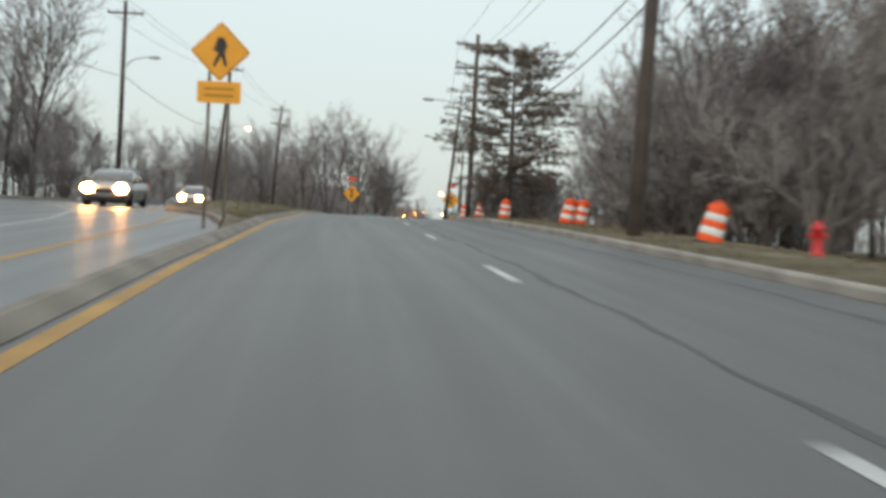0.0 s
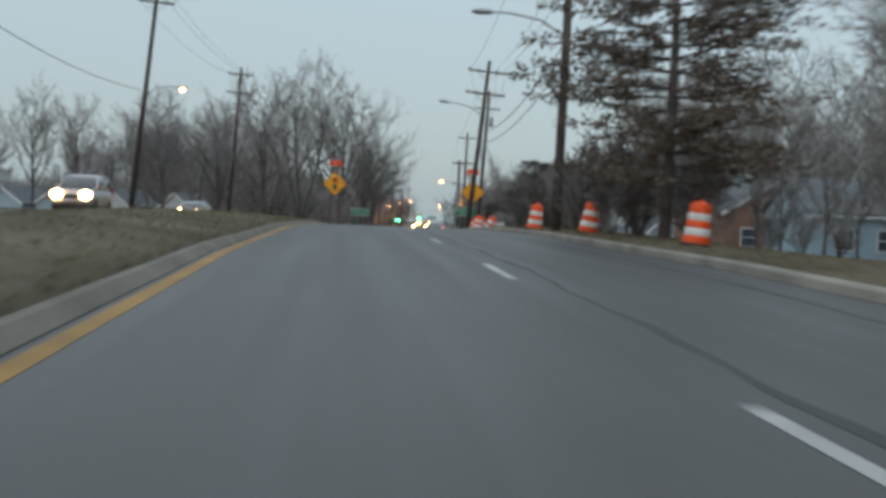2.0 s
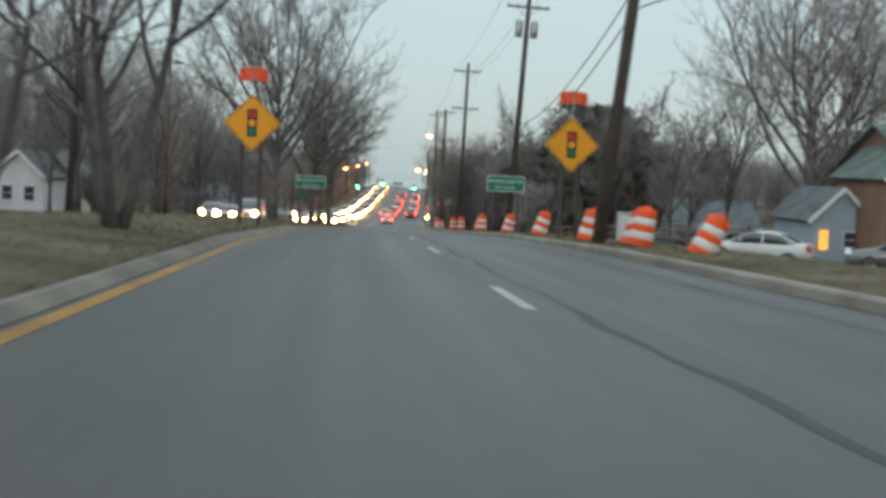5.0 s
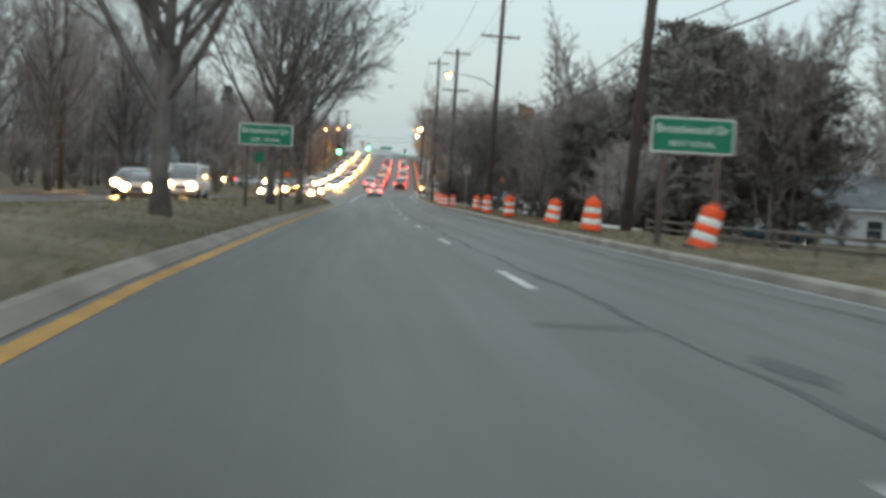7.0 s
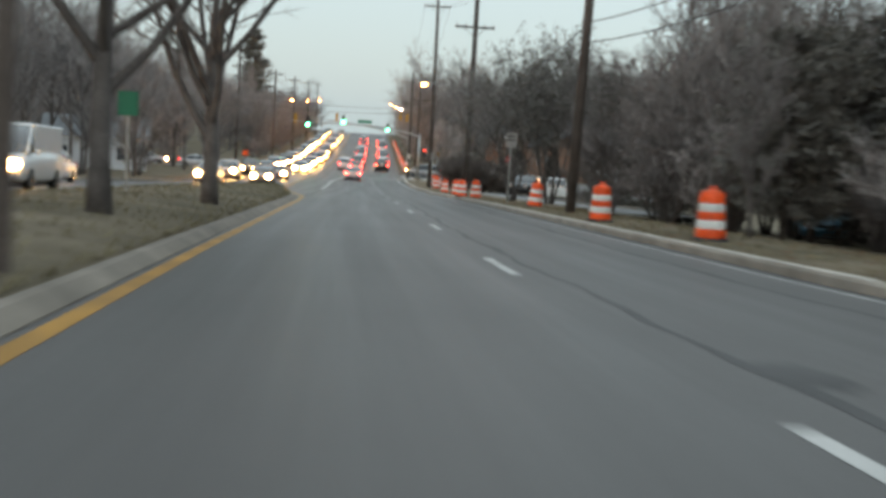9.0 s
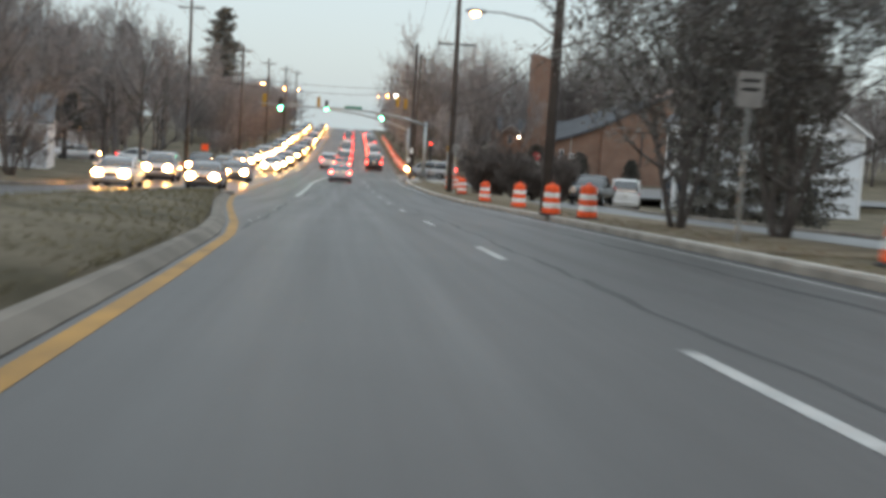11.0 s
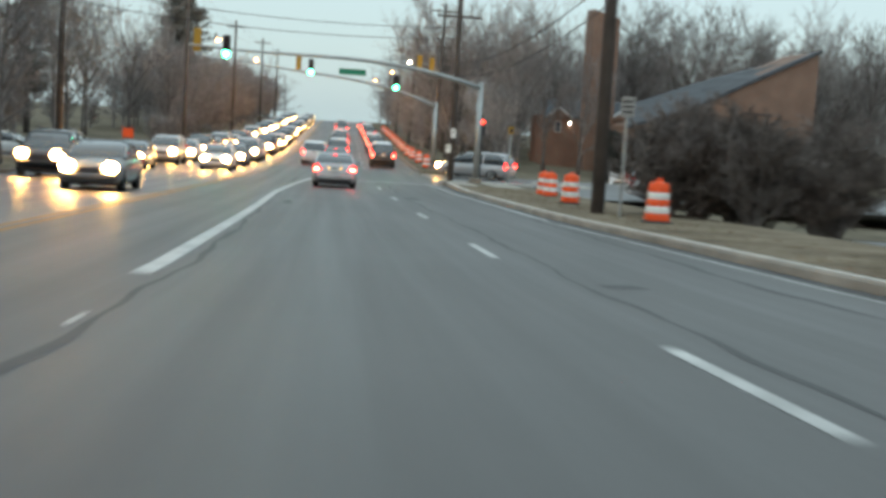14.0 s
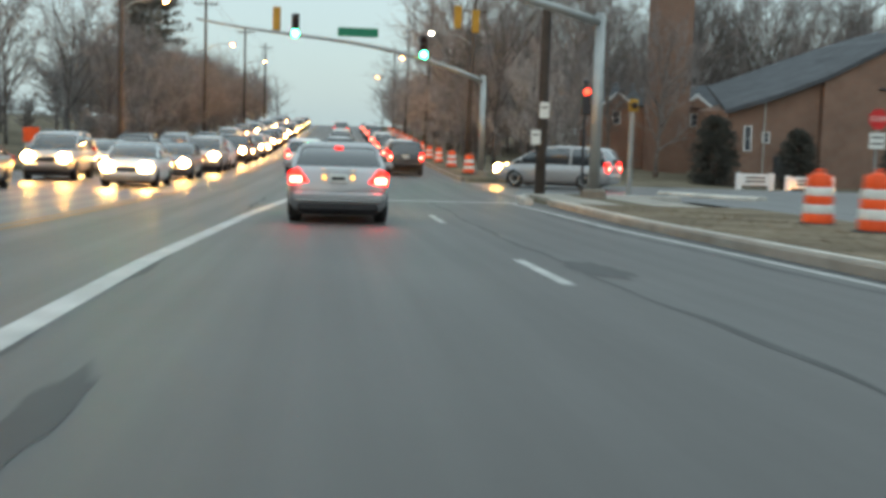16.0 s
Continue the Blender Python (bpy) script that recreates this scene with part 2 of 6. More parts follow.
def brick_mat(name, a, b, mortar):
    m = bpy.data.materials.new(name)
    m.use_nodes = True
    n, l = m.node_tree.nodes, m.node_tree.links
    p = n["Principled BSDF"]
    p.inputs["Roughness"].default_value = 0.9
    tc = n.new("ShaderNodeTexCoord")
    sep = n.new("ShaderNodeSeparateXYZ")
    add = n.new("ShaderNodeMath")
    comb = n.new("ShaderNodeCombineXYZ")
    br = n.new("ShaderNodeTexBrick")
    br.inputs["Color1"].default_value = (*a, 1)
    br.inputs["Color2"].default_value = (*b, 1)
    br.inputs["Mortar"].default_value = (*mortar, 1)
    br.inputs["Scale"].default_value = 1.0
    br.inputs["Mortar Size"].default_value = 0.012
    br.inputs["Brick Width"].default_value = 0.22
    br.inputs["Row Height"].default_value = 0.075
    l.new(tc.outputs["Object"], sep.inputs[0])
    l.new(sep.outputs["X"], add.inputs[0])
    l.new(sep.outputs["Y"], add.inputs[1])
    l.new(add.outputs[0], comb.inputs["X"])
    l.new(sep.outputs["Z"], comb.inputs["Y"])
    l.new(comb.outputs[0], br.inputs["Vector"])
    ns = n.new("ShaderNodeTexNoise")
    ns.inputs["Scale"].default_value = 0.6
    mx = n.new("ShaderNodeMix")
    mx.data_type = "RGBA"
    mx.blend_type = "MULTIPLY"
    mx.inputs["Factor"].default_value = 0.5
    l.new(tc.outputs["Object"], ns.inputs["Vector"])
    l.new(br.outputs["Color"], mx.inputs[6])
    l.new(ns.outputs["Fac"], mx.inputs[7])
    l.new(mx.outputs[2], p.inputs["Base Color"])
    bp = n.new("ShaderNodeBump")
    bp.inputs["Strength"].default_value = 0.4
    bp.inputs["Distance"].default_value = 0.01
    bp.invert = True
    l.new(br.outputs["Fac"], bp.inputs["Height"])
    l.new(bp.outputs["Normal"], p.inputs["Normal"])
    return m


BRICK = brick_mat("red brick", (0.36, 0.16, 0.10), (0.27, 0.12, 0.08), (0.3, 0.26, 0.22))
BRICK_TAN = brick_mat("orange tan brick", (0.28, 0.148, 0.104), (0.225, 0.12, 0.088), (0.25, 0.2, 0.165))


# ---- mesh building ----
class Shape:
    """Gathers corners and faces for one mesh."""

    def __init__(self):
        self.v, self.f = [], []

    def add(self, verts, faces):
        k = len(self.v)
        self.v += [tuple(p) for p in verts]
        self.f += [tuple(k + i for i in fc) for fc in faces]
        return self

    def box(self, c, s, m=None, taper=1.0, bevel=0.0):
        x, y, z = s[0] / 2, s[1] / 2, s[2] / 2
        if bevel:
            b = min(bevel, x * 0.9, y * 0.9, z * 0.9)
            pts = []
            for sz, zz, ins in ((-1, -z, b), (-1, -z + b, 0), (1, z - b, 0), (1, z, b)):
                xx, yy = x - ins, y - ins
                pts += [(-xx + b, -yy, zz), (xx - b, -yy, zz), (xx, -yy + b, zz), (xx, yy - b, zz), (xx - b, yy, zz), (-xx + b, yy, zz), (-xx, yy - b, zz), (-xx, -yy + b, zz)]
            fs = [tuple(range(7, -1, -1)), tuple(range(24, 32))]
            for r in range(3):
                for i in range(8):
                    j = (i + 1) % 8
                    fs.append((r * 8 + i, r * 8 + j, r * 8 + 8 + j, r * 8 + 8 + i))
        else:
            t = taper
            pts = [(-x, -y, -z), (x, -y, -z), (x, y, -z), (-x, y, -z), (-x * t, -y * t, z), (x * t, -y * t, z), (x * t, y * t, z), (-x * t, y * t, z)]
            fs = [(0, 3, 2, 1), (4, 5, 6, 7), (0, 1, 5, 4), (1, 2, 6, 5), (2, 3, 7, 6), (3, 0, 4, 7)]
        pts = [Vector(p) for p in pts]
        if m is not None:
            pts = [m @ p for p in pts]
        return self.add([p + Vector(c) for p in pts], fs)

    def tube(self, pts, radii, n=8, caps=True):
        pts = [Vector(p) for p in pts]
        ring = []
        u = None
        for i, p in enumerate(pts):
            d = (pts[min(i + 1, len(pts) - 1)] - pts[max(i - 1, 0)]).normalized()
            if u is None:
                u = d.orthogonal().normalized()
            else:
                u = (u - d * u.dot(d))
                u = u.normalized() if u.length > 1e-6 else d.orthogonal().normalized()
            w = d.cross(u)
            r = radii[i] if isinstance(radii, (list, tuple)) else radii
            ring += [p + (u * math.cos(2 * math.pi * k / n) + w * math.sin(2 * math.pi * k / n)) * r for k in range(n)]
        fs = []
        for i in range(len(pts) - 1):
            for k in range(n):
                j = (k + 1) % n
                fs.append((i * n + k, i * n + j, i * n + n + j, i * n + n + k))
        if caps:
            fs.append(tuple(range(n - 1, -1, -1)))
            fs.append(tuple(range((len(pts) - 1) * n, len(pts) * n)))
        return self.add(ring, fs)

    def spike(self, p, q, r):
        """A thin three-sided twig from p to its tip q."""
        d = (q - p).normalized()
        u = d.orthogonal().normalized()
        w = d.cross(u)
        return self.add([p + u * r, p - u * (r * 0.5) + w * (r * 0.87), p - u * (r * 0.5) - w * (r * 0.87), q], [(0, 1, 3), (1, 2, 3), (2, 0, 3)])

    def lathe(self, prof, n=20, c=(0, 0, 0), axis="z"):
        vs = []
        for r, h in prof:
            for k in range(n):
                a = 2 * math.pi * k / n
                q = (r * math.cos(a), r * math.sin(a), h)
                if axis == "x":
                    q = (h, r * math.cos(a), r * math.sin(a))
                if axis == "y":
                    q = (r * math.cos(a), h, r * math.sin(a))
                vs.append((q[0] + c[0], q[1] + c[1], q[2] + c[2]))
        fs = []
        for i in range(len(prof) - 1):
            for k in range(n):
                j = (k + 1) % n
                fs.append((i * n + k, i * n + j, i * n + n + j, i * n + n + k))
        fs.append(tuple(range(n - 1, -1, -1)))
        fs.append(tuple(range((len(prof) - 1) * n, len(prof) * n)))
        return self.add(vs, fs)

    def loft(self, rings, caps=True):
        n = len(rings[0])
        vs = [p for r in rings for p in r]
        fs = []
        for i in range(len(rings) - 1):
            for k in range(n):
                j = (k + 1) % n
                fs.append((i * n + k, i * n + j, i * n + n + j, i * n + n + k))
        if caps:
            fs.append(tuple(range(n - 1, -1, -1)))
            fs.append(tuple(range((len(rings) - 1) * n, len(rings) * n)))
        return self.add(vs, fs)

    def prism(self, outline, depth, m=None):
        """An outline in x and z, with thickness along y."""
        n = len(outline)
        vs = [Vector((x, -depth / 2, z)) for x, z in outline] + [Vector((x, depth / 2, z)) for x, z in outline]
        if m is not None:
            vs = [m @ p for p in vs]
        fs = [tuple(range(n)), tuple(range(2 * n - 1, n - 1, -1))]
        fs += [(i, n + i, n + (i + 1) % n, (i + 1) % n) for i in range(n)]
        return self.add(vs, fs)

    def mesh(self, name, material, smooth=False):
        me = bpy.data.meshes.new(name)
        me.from_pydata(self.v, [], self.f)
        me.materials.append(material)
        if smooth:
            me.polygons.foreach_set("use_smooth", [True] * len(me.polygons))
        me.update()
        return me


def part(name, shape, material, parent, label="", smooth=False, m=None):
    ob = new(name, shape.mesh(name, material, smooth))
    ob.parent = parent
    if m is not None:
        ob.matrix_basis = m
    if label:
        ob["label"] = label
    return ob


def thing(name, label, category, group="", m=None):
    ob = new(name)
    ob.empty_display_size = 0.2
    if m is not None:
        ob.matrix_basis = m
    return tagged(ob, label, category, group)


def setting(name, shape, material, label, category, kind="structure", smooth=False):
    return tagged(new(name, shape.mesh(name, material, smooth)), label, category, "", kind)


# ---- the road's line and height ----
ROAD_Y = [-60, -20, 0, 20, 40, 60, 80, 100, 120, 140, 160, 180, 200, 220, 240, 260, 280, 300, 320, 354, 400, 500, 530, 600, 900, 2200]
ROAD_X = [12.7, 8.53, 6.49, 4.57, 3.04, 1.67, 0.6, 0.0, -0.32, -0.46, -0.46, -0.25, 0.0, 0.27, 0.65, 0.95, 1.2, 1.65, 2.2, 3.3, 4.6, 7.2, 8.0, 9.8, 17.6, 51.0]
ROAD_Z = [-0.99, -0.33, 0.0, 0.23, 0.31, 0.17, -0.21, -0.86, -1.75, -2.82, -3.9, -4.94, -5.98, -7.07, -8.17, -8.98, -9.69, -10.25, -10.6, -10.85, -10.3, -9.2, -9.4, -12.0, -26.0, -75.0]


def xr(y):
    return float(np.interp(y, ROAD_Y, ROAD_X))


def zr(y):
    return float(np.interp(y, ROAD_Y, ROAD_Z))


MEDIAN_END = 233


def opp_right(y):
    """Right edge of the opposite carriageway, off the camera lane's line."""
    return float(np.interp(y, [-60, 8, 14, 22, 30, 50, 80, 130, 170, 205, 217, 225, 230, 233, 245, 260, 290, 320, 600], [-2.15, -2.15, -2.5, -3.7, -6.2, -8.8, -10.2, -9.8, -8.8, -7.9, -7.1, -5.9, -5.0, -4.6, -4.85, -4.9, -4.5, -4.2, -4.2]))


def main_left(y):
    return float(np.interp(y, [-60, 190, 198, 203, 209, 216, 224, 230, 233], [-1.80, -1.80, -1.88, -2.2, -2.74, -3.35, -3.95, -4.4, -4.6])) if y < MEDIAN_END else opp_right(y)


OPP_WIDTH = 7.6


def kerb_right(y):
    """Face of the kerb along the verge, off the camera lane's line."""
    return float(np.interp(y, [-60, 60, 120, 140, 158, 200, 222, 238, 256, 270, 291, 640], [6.1, 6.1, 5.98, 6.1, 6.28, 6.42, 6.66, 6.45, 5.85, 5.75, 6.0, 6.05]))


def median_kerb_width(y):
    return float(np.interp(y, [-60, 30, 48, 65, 100, 233], [0.28, 0.27, 0.2, 0.18, 0.29, 0.3]))


def crossing(y):
    return 296.5 < y < 313.5


def ground_z(x, y):
    """Height of the grass at a place beside the road."""
    o = x - xr(y)
    z = zr(y)
    if crossing(y) and -90 < o < 90:
        return z - 0.2
    right = np.interp(o, [6.3, 8, 10, 14, 20, 30, 60, 400], [0.15, 0.18, 0.1, -0.25, -0.5, -0.8, -0.7, 0.5])
    r, lft = opp_right(y), opp_right(y) - OPP_WIDTH
    if o > 0:
        return z + float(right)
    if o > r:
        w = max(0.05, -2.25 - r)
        u = min(1, max(0, (-2.25 - o) / w))
        return z + 0.14 + 0.22 * math.sin(math.pi * u) * min(1, w / 5)
    return z + float(np.interp(lft - o, [0.3, 3, 10, 40, 400], [0.14, 0.2, 0.3, 0.4, 0.6]))


def stations(a, b, step):
    n = max(1, round((b - a) / step))
    return [a + (b - a) * i / n for i in range(n + 1)]


def strip(a, b, lefts, rights, lift=0.0, step=2.0, thick=0.0, name_z=None):
    """A band that follows the road between two offsets (numbers or functions of y)."""
    s = Shape()
    ys = stations(a, b, step)
    zf = name_z or zr
    fl = lefts if callable(lefts) else (lambda y: lefts)
    fr = rights if callable(rights) else (lambda y: rights)
    vs, fs = [], []
    for y in ys:
        for o in (fl(y), fr(y)):
            vs.append((xr(y) + o, y, zf(y) + lift))
            if thick:
                vs.append((xr(y) + o, y, zf(y) + lift - thick))
    k = 4 if thick else 2
    for i in range(len(ys) - 1):
        p, q = i * k, i * k + k
        if thick:
            fs += [(p, p + 2, q + 2, q), (p, q, q + 1, p + 1), (p + 2, p + 3, q + 3, q + 2)]
        else:
            fs.append((p, p + 1, q + 1, q))
    if thick:
        e = (len(ys) - 1) * k
        fs += [(0, 1, 3, 2), (e, e + 2, e + 3, e + 1)]
    return s.add(vs, fs)


def lay(name, shape, material, label):
    """A road sheet with its own layout of offset and distance."""
    ob = setting(name, shape, material, label, "road", smooth=True)
    uv = ob.data.uv_layers.new(name="lane")
    for lp in ob.data.loops:
        v = ob.data.vertices[lp.vertex_index].co
        uv.data[lp.index].uv = (v.x - xr(v.y), v.y)
    return ob


# ground: one sheet to the horizon
def build_ground():
    s = Shape()
    ys = [-400, -200, -120] + stations(-60, 640, 4.0) + [760, 900, 1300, 2200]
    ys = sorted(set(ys + [296.4, 296.6, 313.4, 313.6]))
    vs, fs = [], []
    cols = None
    for y in ys:
        r, lft, ml = opp_right(y), opp_right(y) - OPP_WIDTH, main_left(y)
        hole = zr(y) - 0.25
        gap = r < ml - 0.45
        row = [(-1800, None), (-500, None), (-200, None), (-110, None), (-70, None), (-50, None), (-35, None), (-25, None), (lft - 3, None), (lft - 0.25, None), (lft - 0.2, hole), (r - 0.05, hole)]
        a, b = r + 0.12, ml - median_kerb_width(y) + 0.02
        for u in (0.0, 0.02, 0.25, 0.5, 0.75, 0.98, 1.0):
            row.append((a + (b - a) * u, None if gap and 0.01 < u < 0.99 else hole))
        row += [(ml, hole), (kerb_right(y) + 0.14, hole), (kerb_right(y) + 0.2, None), (8, None), (10, None), (14, None), (20, None), (30, None), (45, None), (70, None), (120, None), (300, None), (800, None), (1800, None)]
        cols = len(row)
        for o, z in row:
            x = xr(y) + o
            zz = ground_z(x, y) if z is None else z
            if z is None and abs(o) > 9 and abs(o) < 400 and not crossing(y):
                zz += 0.12 * noise.noise(Vector((x * 0.13, y * 0.13, 0)))
            vs.append((x, y, zz))
    for i in range(len(ys) - 1):
        for c in range(cols - 1):
            p = i * cols + c
            fs.append((p, p + 1, p + cols + 1, p + cols))
    return s.add(vs, fs)


setting("ground", build_ground(), GRASS, "dry winter grass verge and wooded ground", "ground", smooth=True)
lay("road", strip(-60, 880, main_left, kerb_right, 0.0, 2.0), ASPHALT, "grey patched asphalt two-lane carriageway")
lay("road_opposite", strip(-60, 880, lambda y: opp_right(y) - OPP_WIDTH, opp_right, 0.0, 2.0), ASPHALT_OLD, "grey asphalt opposite carriageway")


def cross_street():
    s = Shape()
    for side in (1, -1):
        xs = [6.05, 12, 20, 40, 90] if side > 0 else [opp_right(305) - OPP_WIDTH, -20, -35, -90]
        vs, fs = [], []
        ys = stations(296.45, 313.55, 2.0)
        for o in xs:
            for y in ys:
                vs.append((xr(y) + o, y, zr(y) - 0.003))
        n = len(ys)
        for i in range(len(xs) - 1):
            for j in range(n - 1):
                p = i * n + j
                q = (p, p + n, p + n + 1, p + 1)
                fs.append(q if side > 0 else q[::-1])
        s.add(vs, fs)
    return s


lay("road_crossing", cross_street(), ASPHALT_OLD, "grey asphalt side street at the junction")
lay("service_road", strip(196, 254, 10.6, 15.4, 0.06, 2.0), ASPHALT_OLD, "narrow asphalt service road beside the verge")


def kerb(a, b, face, side, w=0.16, h=0.16, step=2.0, slope=0.03):
    """Concrete kerb with a rounded face; side +1: the road lies to the left of it."""
    s = Shape()
    ys = stations(a, b, step)
    f = face if callable(face) else (lambda y: face)
    fw = w if callable(w) else (lambda y: w)
    rings = []
    for y in ys:
        ww = fw(y)
        sl = min(slope, ww * 0.55)
        prof = [(0.0, -0.25), (0.0, h - 0.04 if slope < 0.05 else 0.015), (sl, h), (ww, h), (ww, -0.25)]
        rings.append([(xr(y) + f(y) + side * o, y, zr(y) + z) for o, z in (prof if side > 0 else prof[::-1])])
    return s.loft(rings)


setting("kerb", kerb(-60, 291, kerb_right, 1), KERBSTONE, "pale concrete kerb along the verge", "kerb")
# kerb top coloured paler, to set it off from the face in shade
setting("kerb_capping", strip(158, 291, lambda y: kerb_right(y) + 0.025, lambda y: kerb_right(y) + 0.185, 0.174, 2.0, 0.02), CAPPING, "pale concrete top of the kerb, coloured lighter than its shaded face", "kerb")
setting("verge_soil", strip(197, 287, lambda y: kerb_right(y) + 0.19, 10.4, 0.19, 2.0, 0.2), SOIL, "dry tan verge of bare soil and dead grass", "verge")
# dark strip on the asphalt, put in for the kerb face's shade and dirt
lay("gutter", strip(152, 291, lambda y: kerb_right(y) - 0.3, lambda y: kerb_right(y) + 0.01, 0.003, 2.0), TAR, "dark strip along the kerb painted for the shade and dirt of its face")
setting("kerb_far", kerb(316, 640, kerb_right, 1), CONCRETE, "pale concrete kerb beyond the junction", "kerb")
setting("kerb_median", kerb(-60, MEDIAN_END, main_left, -1, w=median_kerb_width, h=0.11, slope=0.16), CONCRETE, "broad pale concrete median kerb", "kerb")
setting("kerb_median_opposite", kerb(13, MEDIAN_END, opp_right, 1, w=0.18), CONCRETE, "concrete kerb on the far side of the median", "kerb")
setting("kerb_opposite", kerb(-60, 292, lambda y: opp_right(y) - OPP_WIDTH, -1), CONCRETE, "concrete kerb beside the opposite carriageway", "kerb")
setting("kerb_service", kerb(198, 253, 15.4, 1, h=0.18), CONCRETE, "pale concrete kerb of the service road", "kerb")


# ---- markings ----
def mark(name, a, b, o, w, material, label, lift=0.004, step=1.5):
    f = o if callable(o) else (lambda y: o)
    return tagged(new(name, strip(a, b, lambda y: f(y) - w / 2, lambda y: f(y) + w / 2, lift, step).mesh(name, material)), label, "road marking", "", "structure")


for k in range(-4, 50):
    if not 24 <= k <= 25:
        mark("lane_dash", k * 12.192 - 0.1, k * 12.192 + 2.95, 2.23, 0.13, WHITE_PAINT, "worn white lane dash on asphalt")
mark("yellow_line", -60, MEDIAN_END, lambda y: main_left(y) + 0.165, 0.17, YELLOW_PAINT, "worn yellow edge line beside the median kerb")
mark("yellow_line_opposite", -60, MEDIAN_END, lambda y: min(opp_right(y) - 0.55, float(np.interp(y, [0, 14, 24], [-3.6, -3.95, -4.6]))), 0.14, YELLOW_PAINT, "worn yellow edge line of the opposite carriageway")
for d in (-0.13, 0.13):
    mark("double_yellow_line", MEDIAN_END + 0.5, 294, lambda y: opp_right(y) + d, 0.11, YELLOW_PAINT, "worn double yellow centre line")
    mark("double_yellow_line", 316, 620, lambda y: opp_right(y) + d, 0.11, YELLOW_PAINT, "worn double yellow centre line")
mark("turn_lane_line", 239, 293, lambda y: float(np.interp(y, [239, 250, 270, 282, 293], [-1.98, -1.9, -1.85, -1.5, -0.9])), 0.22, WHITE_PAINT, "broad white line of the turning lane")
# white streaks painted in for lights that glint in a wet crack
fleck = random.Random(3)
for y in (204.0, 206.5, 212, 213.2, 216.4, 218.0, 219.5, 224, 227.3, 228.1, 231, 234.6):
    mark("paint_fleck", y, y + fleck.uniform(0.25, 0.8), -1.8 + fleck.uniform(-0.08, 0.06), fleck.uniform(0.03, 0.055), WHITE_PAINT, "small white streak painted as a glint of light in a wet crack", lift=0.006, step=0.3)
mark("edge_line", 112, 256, lambda y: kerb_right(y) - float(np.interp(y, [112, 150, 170], [0.12, 0.2, 0.42])), 0.08, WHITE_PAINT, "thin worn white edge line")
mark("edge_line", 258, 293, lambda y: float(np.interp(y, [258, 275, 293], [5.5, 5.4, 5.1])), 0.13, WHITE_PAINT, "thin white edge line")
mark("lane_line_opposite", -60, 292, lambda y: opp_right(y) - OPP_WIDTH / 2, 0.1, WHITE_PAINT, "thin worn white lane line")
mark("stop_line", 291.5, 292.1, 3.0, 4.6, WHITE_PAINT, "worn white stop line at the junction", lift=0.006, step=0.3)


def seam(o, w, seed, a=-60, b=292):
    rnd = random.Random(seed)
    ph = [rnd.uniform(0, 6) for _ in range(4)]

    def wander(y):
        return o + 0.06 * math.sin(y * 0.17 + ph[0]) + 0.04 * math.sin(y * 0.9 + ph[1]) + 0.018 * math.sin(y * 2.7 + ph[2])

    def wide(y):
        return w * (0.35 + 0.65 * abs(math.sin(y * 0.23 + ph[2]) * math.sin(y * 0.71 + ph[3])))

    s = strip(a, b, lambda y: wander(y) - wide(y) / 2, lambda y: wander(y) + wide(y) / 2, 0.0025, 0.25)
    return tagged(new("tar_seam", s.mesh("tar_seam", TAR)), "dark tar sealed seam in the asphalt", "road marking", "", "structure")


seam(2.62, 0.14, 1, -60, 192)
seam(2.75, 0.1, 9, 192, 292)
seam(5.1, 0.16, 4)
seam(-1.7, 0.12, 5, 200, 292)


def tar_patch(o, y, w, d, seed):
    rnd = random.Random(seed)
    s = Shape()
    n = 18
    vs = []
    for i in range(n):
        a = 2 * math.pi * i / n
        r = rnd.uniform(0.65, 1.1)
        yy = y + math.sin(a) * d / 2 * r
        vs.append((xr(yy) + o + math.cos(a) * w / 2 * r, yy, zr(yy) + 0.0035))
    s.add(vs, [tuple(range(n))])
    tagged(new("tar_patch", s.mesh("tar_patch", TAR)), "dark tar patch on the asphalt", "road marking", "", "structure")


for i, (o, y, w, d) in enumerate([(0.6, 54, 1.4, 0.5), (2.9, 24, 0.5, 2.4), (3.1, 70, 0.6, 2.0), (-1.0, 70, 1.2, 0.5), (2.2, 118, 1.1, 0.4), (3.0, 116, 0.35, 1.6), (2.9, 151, 0.5, 1.2), (2.4, 216, 0.6, 0.9), (0.9, 213, 0.6, 0.4), (3.2, 240, 0.7, 0.6), (-1.2, 262, 0.3, 2.5), (2.9, 270, 0.6, 2.4)]):
    tar_patch(o, y, w, d, 40 + i)


def stand(o, y):
    x = xr(y) + o
    return x, y, ground_z(x, y)


